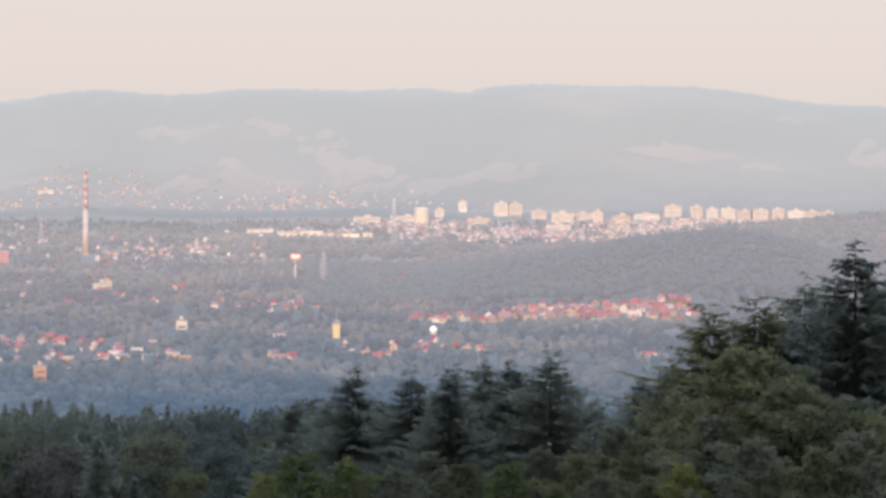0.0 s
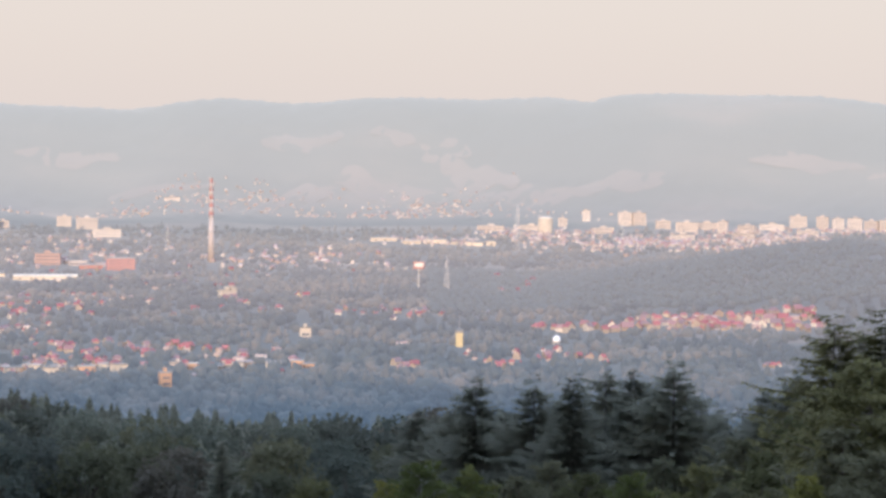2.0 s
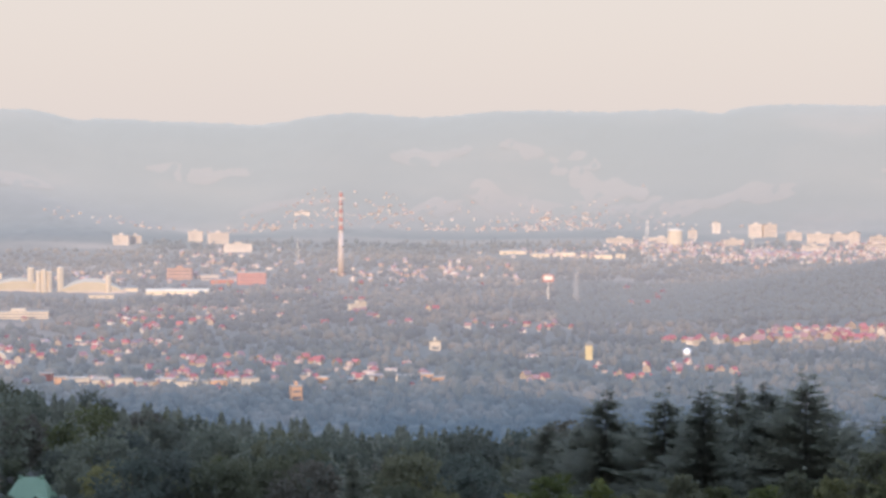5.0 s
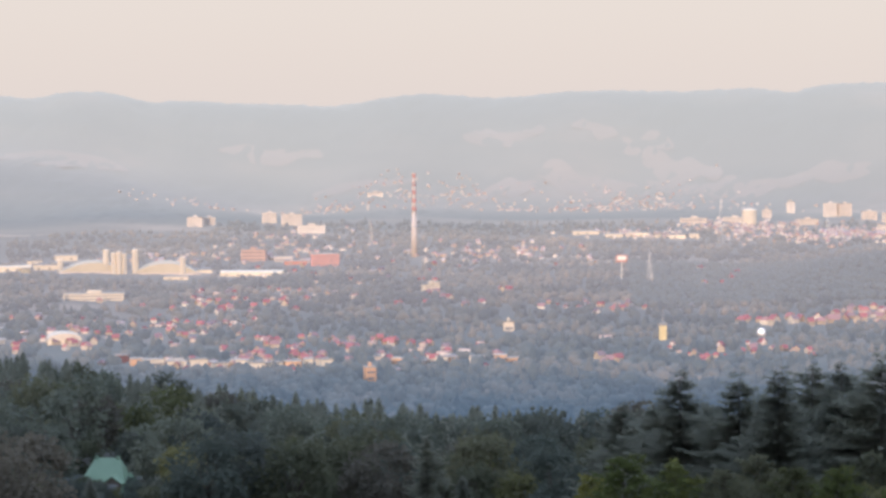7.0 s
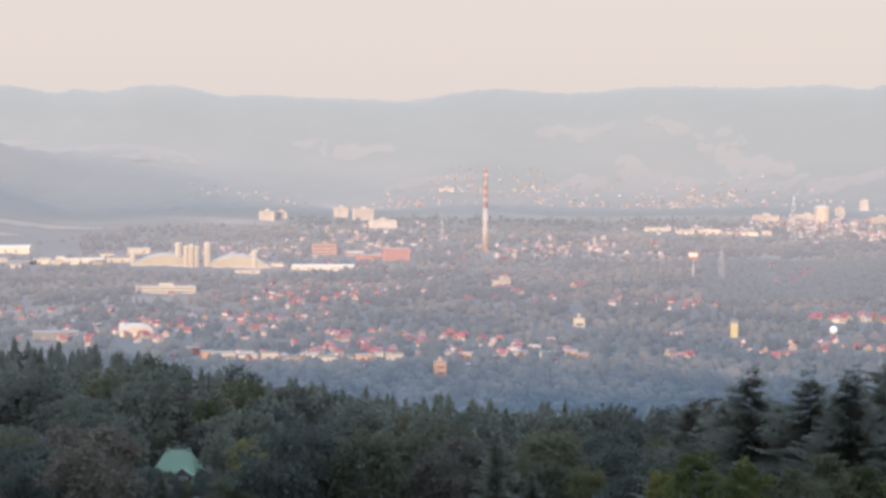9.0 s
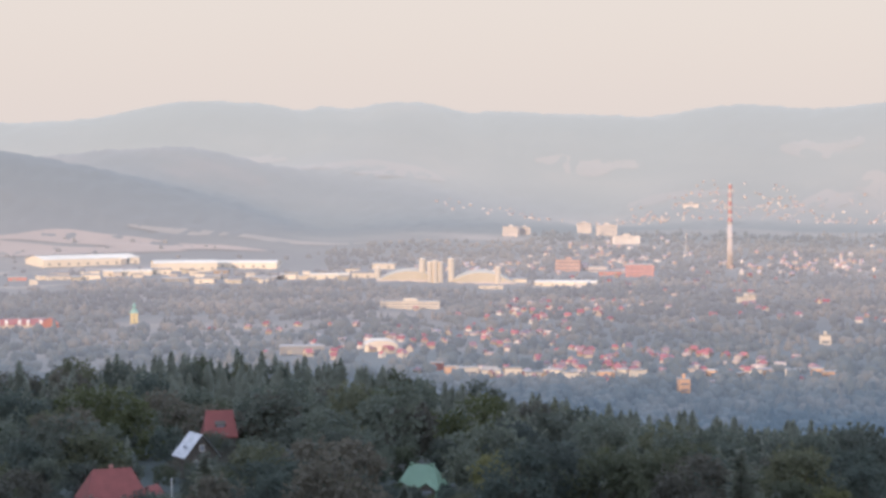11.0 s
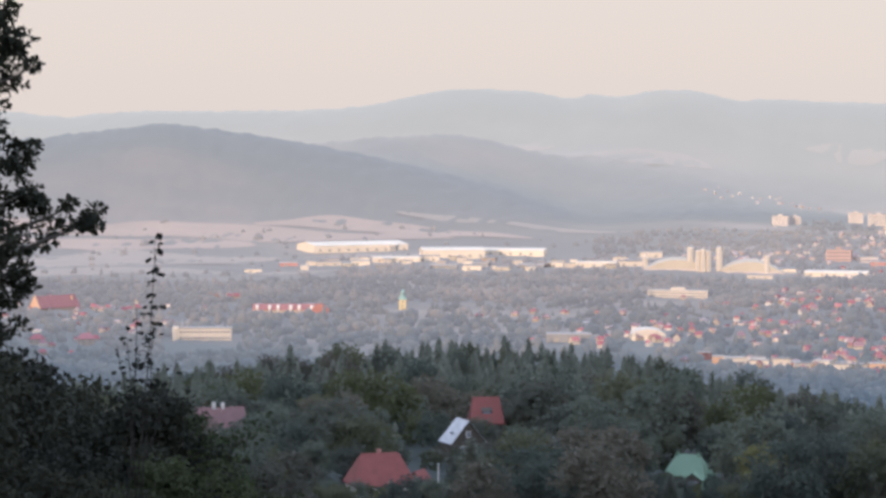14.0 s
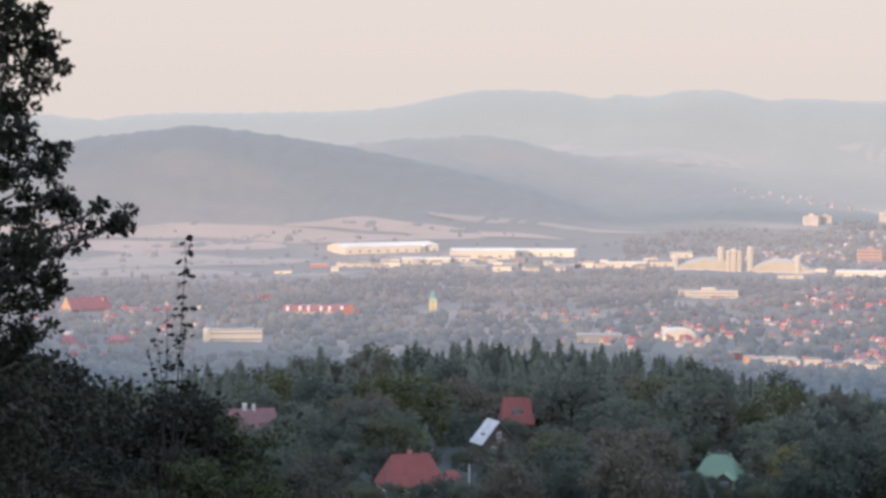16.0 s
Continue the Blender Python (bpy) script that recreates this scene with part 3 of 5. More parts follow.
def house_kind(name, w, d, h, top, hip, label, group, roof=TILE, walls=PLASTER):
    """A family house: walls, pitched roof, chimney stack, windows in its front and gable."""
    ob = thing(name, Matrix.Identity(4), label, "house", group)
    part("wall", gable(w, d, h, top, hip), walls, ob)
    part("roof", pitched(w, d, h, top, hip=hip), roof, ob)
    part("chimney", block(w * 0.15, 0.3, h, w * 0.15 + 0.7, 1.0, top + 0.9), BRICK_RED, ob)
    pane = mesh_bm("window", block(-0.6, -0.06, 0, 0.6, 0.06, 1.4), GLASS)
    for x in (-w * 0.28, w * 0.22):
        part("window", pane, None, ob, at=pose(x, -d / 2, h * 0.45))
    part("window", pane, None, ob, at=pose(-w / 2, 0, h * 0.5, 0, 0, 90))
    return ob


HOUSES = [
    house_kind("house", 11, 9, 5.0, 9.5, 0.0, "pale plastered house with a red tiled gable roof", "valley houses"),
    house_kind("house", 9, 12, 6.2, 11.0, 0.0, "tall plastered house with a steep tiled roof among trees", "valley houses"),
    house_kind("house", 13, 11, 5.6, 9.8, 3.5, "broad plastered villa with a hipped tiled roof", "valley houses"),
    house_kind("house", 16, 9, 6.0, 7.2, 0.0, "long pale house with a shallow grey felt roof", "valley houses", roof=PALE_ROOF),
]
USED = set()
FAR_HOUSES = [[], [], [], []]


def settle(rng, az, r, kinds=(0, 1, 2), size=1.0, turn=None, keep=45.0):
    k = int(rng.choice(kinds))
    s = size * rng.uniform(0.85, 1.15)
    t = turn if turn is not None else rng.choice((0, 90, 35, -40, 15)) + rng.normal(0, 8)
    stands(az, r, 8 * s, keep)
    m = spot(az, r, 0.0, t, s)
    if r > 3000:
        FAR_HOUSES[k].append((*m.translation, s))
        return
    if k in USED:
        copy_thing(HOUSES[k], m)
    else:
        HOUSES[k].matrix_basis = m
        USED.add(k)


def far_town():
    """The houses of the far town and villages, too small and many to count, with their roofs."""
    for k, rows in enumerate(FAR_HOUSES):
        if rows:
            wall = next(o for o in HOUSES[k].children if o.name.startswith("wall"))
            roof = next(o for o in HOUSES[k].children if o.name.startswith("roof"))
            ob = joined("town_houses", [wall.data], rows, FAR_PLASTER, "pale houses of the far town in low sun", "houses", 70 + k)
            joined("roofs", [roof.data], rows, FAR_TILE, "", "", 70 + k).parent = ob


rng = np.random.default_rng(11)
# the hillside estate of red roofs, in rising rows
for row in range(5):
    for k in range(20):
        az = 0.6 - 7.2 * (k + rng.uniform(-0.4, 0.4)) / 20
        if row > 1 and az > -1.5:
            continue
        settle(rng, az, 2040 + row * 30 - az * 4 + rng.normal(0, 9), (0, 1, 2, 2), 0.82, keep=12)
# streets about the valley: middle bearing and distance, spread of both, number, kinds
for az, r, sa, sr, n, kinds in (
        (13.6, 1690, 2.2, 40, 22, (0, 2, 3)), (11.6, 1830, 1.3, 60, 20, (0, 1, 2)), (15.6, 1960, 2.0, 90, 20, (0, 1, 2)), (9.0, 1720, 1.0, 22, 7, (0, 2, 3)), (18.2, 1880, 1.6, 60, 12, (0, 1)),
        (13.5, 2260, 2.2, 130, 22, (0, 1, 2)), (4.0, 1690, 0.35, 30, 5, (0, 1)), (1.4, 1740, 0.6, 30, 7, (0, 2)), (0.0, 1800, 0.9, 40, 9, (0, 1)), (-5.5, 1760, 0.5, 20, 3, (0, 2)), (9.4, 1850, 0.9, 40, 9, (0, 1)),
        (31.8, 2230, 1.6, 90, 12, (0, 1, 2)), (32.4, 1840, 1.3, 70, 7, (0, 2)), (28.9, 2370, 1.0, 60, 6, (0, 1)), (20.2, 2130, 1.6, 70, 7, (0, 2)), (4.0, 2230, 1.8, 60, 12, (0, 1, 2)), (8.5, 2380, 1.8, 120, 9, (0, 1)),
        (6.8, 3150, 2.2, 200, 50, (0, 2, 3)), (11.8, 3250, 1.6, 260, 50, (0, 3)), (15.0, 3060, 1.2, 120, 22, (0, 3)), (1.0, 2640, 0.9, 120, 6, (1, 2)), (-2.0, 3460, 2.6, 110, 130, (0, 1, 2, 3)), (3.2, 3470, 1.1, 60, 34, (3, 0)), (0.6, 3640, 1.4, 140, 60, (1, 3, 0)), (-5.0, 3600, 1.6, 140, 90, (0, 1, 3)), (-7.6, 3790, 1.8, 60, 60, (3, 3, 0))):
    for _ in range(n if r < 3000 else int(n * (1.5 if r < 3400 else 2.1))):
        settle(rng, az + rng.normal(0, sa * 0.6), r + rng.normal(0, sr * 0.6), kinds, 0.64 if r < 2700 else 0.52 if r < 3400 else 0.44, keep=14 if r < 2700 else 24)
# two broad villas below the school
for az, r, turn, size in ((31.75, 1848, 6, 1.35), (32.95, 1862, -14, 1.15)):
    stands(az, r, 12, 60)
    copy_thing(HOUSES[2], spot(az, r, 0, turn, size))
# white villages on the foot of the ridge
for az, r, sa, sr, n in ((8.3, 4290, 1.7, 50, 62), (3.4, 4270, 1.3, 60, 70), (5.2, 4180, 2.4, 30, 30), (11.0, 4230, 0.9, 40, 22), (0.4, 4190, 1.2, 40, 10), (14.6, 4170, 1.2, 40, 14)):
    for _ in range(int(n * 2.6)):
        settle(rng, az + rng.normal(0, sa * 0.7), r + rng.normal(0, sr * 0.9), (0, 3, 3), 0.33, keep=40)
far_town()


def outbuildings():
    """Garages, sheds and far gables that peep out between the trees, too many and small to count."""
    rng, rows = np.random.default_rng(17), [[], [], []]
    for az, r, sa, sr, n in ((12.5, 1750, 2.4, 90, 44), (14.5, 2050, 2.4, 160, 40), (8.0, 1780, 1.6, 70, 18), (1.2, 1780, 1.4, 80, 12), (-3.4, 2130, 2.0, 60, 40), (12.8, 2420, 2.6, 160, 34), (4.2, 2240, 2.0, 60, 12), (31.5, 2100, 1.6, 200, 34), (18.2, 2000, 1.4, 120, 24), (9.5, 2700, 2.6, 200, 26)):
        for _ in range(n):
            a, d = az + rng.normal(0, sa * 0.6), r + rng.normal(0, sr * 0.6)
            rows[int(rng.integers(3))].append((*spot(a, d).translation, rng.uniform(0.28, 0.6)))
            stands(a, d, 2.5, 16)
    for k, row in enumerate(rows):
        parts = {o.name.split(".")[0]: o.data for o in HOUSES[(0, 2, 3)[k]].children}
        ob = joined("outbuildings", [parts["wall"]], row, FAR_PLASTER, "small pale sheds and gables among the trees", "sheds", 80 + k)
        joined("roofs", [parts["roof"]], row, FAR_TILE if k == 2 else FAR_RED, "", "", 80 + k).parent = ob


outbuildings()


def slab(name, az, r, w, d, h, mat, label, turn=0.0, floors=0, roof=PALE_ROOF, group="", category="building", hut=True, keep=70.0):
    """A flat-roofed building: wall, parapet roof, lift house, and a strip of windows on every floor."""
    ob = thing(name, spot(az, r, 0, turn), label, category, group)
    part("wall", block(-w / 2, -d / 2, -3, w / 2, d / 2, h), mat, ob)
    part("roof", block(-w / 2 - 0.3, -d / 2 - 0.3, h + 0.01, w / 2 + 0.3, d / 2 + 0.3, h + 0.7), roof, ob)
    if hut:
        part("roof_house", block(-w * 0.12, -d * 0.2, h + 0.71, w * 0.12, d * 0.25, h + 3.4), mat, ob)
    for f in range(floors):
        z = 1.4 + f * (h - 1) / floors
        part("window_strip", block(-w / 2 + 1.2, -d / 2 - 0.08, z, w / 2 - 1.2, -d / 2 + 0.1, z + (h / floors) * 0.28), GLASS, ob)
    stands(az, r, w / 2 + 4, keep)
    return ob


BLOCK_TONE = painted("panel_block_paint", [(0, (0.63, 0.545, 0.465)), (0.4, (0.55, 0.465, 0.395)), (0.7, (0.69, 0.615, 0.54)), (1, (0.50, 0.42, 0.36))], scale=0.1)


def tower_block(az, r, w, h, turn=0.0, floors=10):
    return slab("apartment_block", az, r, w, 13, h, BLOCK_TONE, "cream panel-built apartment block in evening sun", turn, floors, group="apartment blocks", category="apartment block")


for az, r, w, h in ((-1.46, 3940, 21, 26), (-1.80, 3945, 21, 25), (-0.48, 4070, 12, 22), (-5.75, 3890, 28, 23), (-6.35, 3890, 20, 24), (-6.72, 3880, 18, 22), (-7.15, 3870, 24, 24), (-7.55, 3850, 22, 20), (-7.95, 3845, 26, 22), (-8.35, 3835, 20, 24),
                    (-8.8, 3832, 26, 20), (-9.2, 3836, 28, 17), (-9.6, 3840, 24, 14), (-3.0, 3720, 32, 18), (-3.9, 3705, 14, 22), (-4.5, 3720, 26, 14), (-2.4, 3820, 22, 15), (0.1, 3880, 14, 16), (-0.9, 3700, 30, 11), (-3.5, 3790, 36, 12),
                    (-5.1, 3800, 40, 11), (14.4, 3660, 22, 17), (14.05, 3690, 16, 14), (12.55, 3760, 21, 18), (12.0, 3690, 30, 20), (11.5, 3520, 38, 14), (1.9, 3720, 40, 9), (0.9, 3760, 34, 9), (9.9, 4290, 26, 6), (-6.0, 3700, 34, 9), (-2.9, 3560, 34, 9), (-4.4, 3600, 30, 10)):
    w, h = (w * 1.0, h * 0.8) if az < -4.6 else (w * 1.1, h * 0.84)
    tower_block(az, r, w, h, rng.normal(0, 10), max(3, int(h / 2.9)))


PALE_DOOR = surface("pale_steel_doors", (0.30, 0.27, 0.23), (0.40, 0.36, 0.31), 0.2)


def industrial(az, r, w, d, h, mat, label, turn=0.0, keep=90.0):
    """A low hall: wall, shallow roof with an upstand, a row of loading doors."""
    ob = thing("industrial_hall", spot(az, r, 0, turn), label, "industrial hall", "works in the valley")
    h *= 0.72
    part("wall", gable(w, d, h, h + d * 0.06), mat, ob)
    part("roof", pitched(w, d, h, h + d * 0.06, 0.4, 0.5), SHEET if w > 58 else PALE_ROOF, ob)
    door = mesh_bm("loading_door", block(-1.9, -0.1, 0, 1.9, 0.1, min(3.6, h * 0.55)), PALE_DOOR)
    for k in range(int(w / 14)):
        part("loading_door", door, None, ob, at=pose(-w / 2 + 8 + 14 * k, -d / 2, 0.1))
    stands(az, r, w / 2 + 5, keep)


for az, r, w, d, h, mat, turn in (
        (25.1, 3190, 140, 70, 11, SHEET, 22), (24.4, 3200, 60, 40, 9, GREY_SHEET, -20), (22.6, 3090, 84, 50, 13, SHEET, 6), (21.1, 3140, 96, 40, 9, SHEET, -9), (24.0, 2990, 62, 24, 8, SHEET, 4), (23.2, 3010, 30, 20, 9, SHEET, 0),
        (25.7, 2950, 30, 16, 6, CREAM, 10), (24.9, 2930, 24, 18, 8, SHEET, 0), (22.8, 2890, 34, 18, 6, GREY_SHEET, -4), (22.1, 2880, 24, 18, 8, SHEET, 0), (21.4, 2900, 20, 16, 7, CREAM, 5), (20.6, 2930, 34, 18, 6, GREY_SHEET, -6), (20.0, 2950, 20, 14, 8, SHEET, 0),
        (18.9, 2930, 60, 20, 8, SHEET, 4), (18.1, 2930, 34, 20, 9, CREAM, 0), (27.6, 2860, 22, 12, 5, SHEET, 0), (13.0, 2810, 76, 30, 6, SHEET, -4), (14.4, 2880, 40, 24, 6, SHEET, 0), (19.66, 1862, 36, 16, 9, GREY_SHEET, 0), (14.9, 2760, 30, 14, 5, CREAM, 0),
        (17.6, 3100, 30, 16, 9, CREAM, 0), (3.9, 3440, 26, 18, 6, CREAM, 3), (3.3, 3446, 34, 14, 8, SHEET, -6), (2.75, 3436, 18, 12, 6, CREAM, 8), (2.3, 3420, 24, 16, 7, SHEET, -5), (1.9, 3424, 14, 12, 9, CREAM, 0), (4.6, 3480, 40, 14, 7, CREAM, 0), (11.9, 3000, 30, 14, 6, HAZED_RED, 0), (26.7, 2960, 24, 12, 6, HAZED_RED, 0)):
    industrial(az, r, w, d, h, mat, "long white-clad hall of a works in low sun" if mat is SHEET else "low factory hall with a shallow sheet roof", turn)

# sheds, stores and offices strewn about the works
for k in range(34):
    mat = (CREAM, SHEET, GREY_SHEET, PLASTER, TAN_SHEET)[k % 5]
    industrial(26.3 - 9.0 * (k + rng.uniform(-0.5, 0.5)) / 34, rng.uniform(2850, 3060), rng.uniform(8, 24), rng.uniform(7, 14), rng.uniform(4.5, 9), mat, "small pale shed among the works", rng.normal(0, 12), keep=36)

# low flats and shops at the near edge of the town, catching the sun
for az, r, w, h, mat in ((13.75, 1655, 15, 6, CREAM), (13.3, 1660, 13, 7, SHEET), (14.35, 1664, 12, 10, CREAM), (14.05, 1668, 9, 6, GREY_SHEET), (14.9, 1690, 14, 6, SHEET), (12.85, 1640, 12, 6, CREAM), (12.45, 1648, 8, 5, SHEET), (15.5, 1700, 15, 7, CREAM), (15.9, 1715, 9, 6, ORANGE), (12.0, 1655, 12, 5, ORANGE), (8.25, 1697, 9, 7, CREAM),
                         (7.95, 1702, 7, 6, ORANGE), (7.35, 1700, 11, 6, CREAM), (6.75, 1703, 9, 6, ORANGE), (6.3, 1700, 22, 3, ORANGE), (9.35, 1700, 7, 5, ORANGE), (16.3, 1740, 12, 6, BRICK_RED), (11.2, 1665, 10, 6, CREAM), (11.6, 1672, 7, 5, SHEET)):
    slab("low_building", az, r, w, 9, h * 0.8, mat, "low flat-roofed building glowing in evening sun", rng.normal(0, 14), 1 if h >= 7 else 0, group="low flats", hut=False, keep=10)
slab("apartment_block", 10.06, 1580, 7.5, 10, 9.5, ORANGE, "narrow orange-rendered apartment block among trees", 10, 2, category="apartment block", keep=45)
slab("apartment_block", 8.52, 2500, 18, 12, 8, CREAM, "bright cream block above the treetops", 14, 3, category="apartment block", keep=60)
slab("apartment_block", 8.38, 2503, 6, 8, 10.5, CREAM, "cream stair tower of a pale block", 14, 0, category="building", hut=False)
slab("office_building", 6.56, 1972, 9, 9, 8, CREAM, "small cream block with a dark window band", 6, 1, keep=45)
slab("brick_works", 11.17, 2960, 36, 24, 15, surface("rose_brick", (0.47, 0.245, 0.22), (0.57, 0.325, 0.295), 0.1), "big red brick works building with window bands", 3, 4, category="factory", hut=False, keep=120)
slab("brick_works", 12.95, 3080, 33, 22, 15, surface("pink_render", (0.42, 0.28, 0.235), (0.52, 0.36, 0.31), 0.1), "pinkish rendered factory building", -5, 3, category="factory", keep=120)
slab("brick_works", 12.2, 3060, 24, 14, 6, HAZED_CONCRETE, "low pale factory wing", -5, 1, category="factory", hut=False, keep=120)
slab("long_building", 16.93, 2408, 62, 14, 7, CREAM, "long low cream building with a pale roof", -3, 2, keep=140)


def long_school():
    """The long cream building with two rows of windows and a stair tower at its end."""
    ob = thing("school", spot(28.86, 1900, 0, -4), "long cream three-storey building with rows of windows", "school")
    part("wall", block(-24, -7, -3, 24, 7, 9.5), CREAM, ob)
    part("roof", block(-24.5, -7.5, 9.51, 24.5, 7.5, 10.4), PALE_ROOF, ob)
    part("stair_tower", block(-24.5, -8, -3, -20, 3, 11), CREAM, ob)
    part("canopy_mast", block(-13.2, -0.2, 10.4, -12.8, 0.2, 17), STEEL, ob)
    part("canopy_mast", block(-17.2, -0.2, 11, -16.8, 0.2, 18), STEEL, ob)
    pane = mesh_bm("window", block(-1.1, -0.12, 0, 1.1, 0.12, 1.35), GLASS)
    for z in (1.2, 6.3):
        for k in range(14):
            part("window", pane, None, ob, at=pose(-17.5 + 3.05 * k, -7, z))
    stands(28.86, 1900, 30, 120)


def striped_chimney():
    """A tall works chimney, its upper third in red and white bands, their base colours paled for haze."""
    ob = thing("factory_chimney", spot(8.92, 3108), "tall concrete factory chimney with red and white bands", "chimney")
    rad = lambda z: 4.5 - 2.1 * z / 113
    part("shaft", lathe([(rad(0), -3), (rad(62), 62)], 24), HAZED_CONCRETE, ob, smooth=True)
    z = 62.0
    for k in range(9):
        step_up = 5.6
        part("band", lathe([(rad(z), z), (rad(z + step_up), z + step_up)], 24), HAZED_CONCRETE if k % 2 else HAZED_RED, ob, "white band" if k % 2 else "red band", True)
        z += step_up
    part("rim", lathe([(rad(z) + 0.4, z), (rad(z) + 0.4, z + 1.2)], 24), HAZED_CONCRETE, ob)
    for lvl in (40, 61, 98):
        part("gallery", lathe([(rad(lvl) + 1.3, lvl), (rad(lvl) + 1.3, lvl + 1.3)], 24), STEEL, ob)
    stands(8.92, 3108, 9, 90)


def church_tower(az, r):
    ob = thing("church", spot(az, r), "yellow church tower with a green copper onion spire", "church")
    part("tower", block(-3.6, -3.6, -3, 3.6, 3.6, 10), YELLOW, ob)
    part("belfry", lathe([(4.2, 10), (4.2, 10.6), (2.9, 12), (2.5, 14)], 8), COPPER, ob)
    part("lantern", lathe([(1.3, 14), (1.3, 15.5), (2.0, 16.3), (1.5, 17.8), (0.5, 19), (0.12, 23)], 8), COPPER, ob)
    for z in (3, 7):
        part("window", block(-0.6, -3.7, z, 0.6, -3.5, z + 1.8), GLASS, ob)
    stands(az, r, 5, 90)


def brick_church(az, r):
    """A church with a steep red roof, its gable to the sun."""
    ob = thing("church", spot(az, r, -1.5, 40), "steep red-roofed church with a sunlit orange gable", "church")
    part("wall", gable(50, 16, 4, 15), PLASTER, ob)
    part("roof", pitched(49, 16, 4, 15, 0.3, 0.5), HAZED_TILE, ob)
    # the low sun's orange is put into the gable's base colour
    part("gable", gable(1.2, 16.4, 4, 17), ORANGE, ob, "sunlit stepped gable", at=pose(-25.4, 0, 0))
    part("dormer", block(17, -4, 9, 19.0, -1, 14), ORANGE, ob)
    stands(az, r, 26, 60)


def red_terrace(az, r):
    """A long terrace under one red roof with a row of white dormers."""
    ob = thing("terrace", spot(az, r, -3.2, -5), "long red-roofed terrace with white dormers", "house")
    part("wall", gable(68, 11, 6, 11), PLASTER, ob)
    part("roof", pitched(68, 11, 6, 11), HAZED_TILE, ob)
    pane = mesh_bm("dormer", gable(2.6, 4, 2.6, 3.8), WHITE_PAINT)
    for k in range(7):
        part("dormer", pane, None, ob, at=pose(-30 + 10 * k + (k % 2) * 2, -3.6, 6.6))
    part("end_wing", gable(10, 16, 7, 12.5), BRICK_RED, ob, at=pose(30, -2, 0, 0, 0, 90))
    stands(az, r, 38, 40)


def silo_works():
    """Two shallow domes with a row of tall silos between them."""
    for az, w, hgt in ((16.95, 78, 14), (15.15, 80, 15)):
        ob = thing("storage_dome", spot(az, 2862, 0, 0), "wide pale storage hall with a curved roof", "storage hall", "works domes")
        bm, rows = bmesh.new(), []
        for x in np.linspace(-1, 1, 25):
            z = hgt * (1 - abs(x) ** 2.1) + 1.5
            rows.append([bm.verts.new((x * w / 2, y, zz)) for y, zz in ((-16, -3), (-16, z * 0.82), (-8, z), (8, z), (16, z * 0.82), (16, -3))])
        for a, b in zip(rows, rows[1:]):
            for k in range(5):
                bm.faces.new((a[k], b[k], b[k + 1], a[k + 1]))
        bm.faces.new(rows[0])
        bm.faces.new(rows[-1][::-1])
        part("shell", bm, TAN_SHEET, ob, smooth=False)
        part("base_wall", block(-w / 2 - 3, -17.5, -3, w / 2 + 3, -16.2, 1.8), HAZED_CONCRETE, ob)
        stands(az, 2862, w / 2, 150)
    for az, r, rad, h in ((16.62, 2850, 4.0, 28), (16.43, 2836, 3.2, 25), (16.30, 2834, 3.4, 27), (16.17, 2836, 3.2, 25), (15.90, 2852, 4.0, 29), (14.72, 2846, 3.4, 21), (17.75, 2880, 3.4, 15)):
        ob = thing("silo", spot(az, r), "tall pale concrete silo", "silo", "works silos")
        part("drum", lathe([(rad, -3), (rad, h)], 16), CREAM, ob, smooth=False)
        part("cap", lathe([(rad + 0.3, h), (rad + 0.3, h + 0.6), (0.5, h + 1.6)], 16), SHEET, ob)
        part("ladder", block(-0.3, -rad - 0.35, 0, 0.3, -rad - 0.1, h), STEEL, ob)
        stands(az, r, rad + 2, 120)


def sign_pylon(az, r):
    ob = thing("sign_pylon", spot(az, r), "tall white pole with a blank red and white sign", "sign")
    part("pole", lathe([(0.7, -2), (0.45, 19)], 10), WHITE_PAINT, ob)
    part("board", block(-6.5, -0.8, 19, 6.5, 0.8, 27.5), HAZED_RED, ob, "pinkish red board")
    part("panel", block(-5.0, -0.95, 21.5, 5.0, -0.8, 26.0), WHITE_PAINT, ob, "white panel")
    stands(az, r, 8, 70)


def mast(az, r, h, w, mat, label, bands=0):
    """A lattice mast: four legs, and cross braces on every bay."""
    ob = thing("mast", spot(az, r), label, "mast", "masts")
    for x, y in ((-1, -1), (1, -1), (1, 1), (-1, 1)):
        bm = bmesh.new()
        limb(bm, (x * w, y * w, -2), (x * w * 0.35, y * w * 0.35, h), 0.28, 0.2, 4)
        part("leg", bm, mat, ob)
    n = int(h / 5)
    for k in range(n):
        z0, z1 = h * k / n, h * (k + 1) / n
        a, b = w * (1 - 0.65 * k / n), w * (1 - 0.65 * (k + 1) / n)
        bm = bmesh.new()
        for x, y, x2, y2 in ((-1, -1, 1, -1), (1, -1, 1, 1), (1, 1, -1, 1), (-1, 1, -1, -1)):
            limb(bm, (x * a, y * a, z0), (x2 * b, y2 * b, z1), 0.14, 0.14, 4)
        part("brace", bm, HAZED_RED if bands and k % 2 else mat, ob)
    part("aerial", lathe([(0.2, h), (0.1, h + 5)], 6), mat, ob)
    stands(az, r, w + 2, 60)


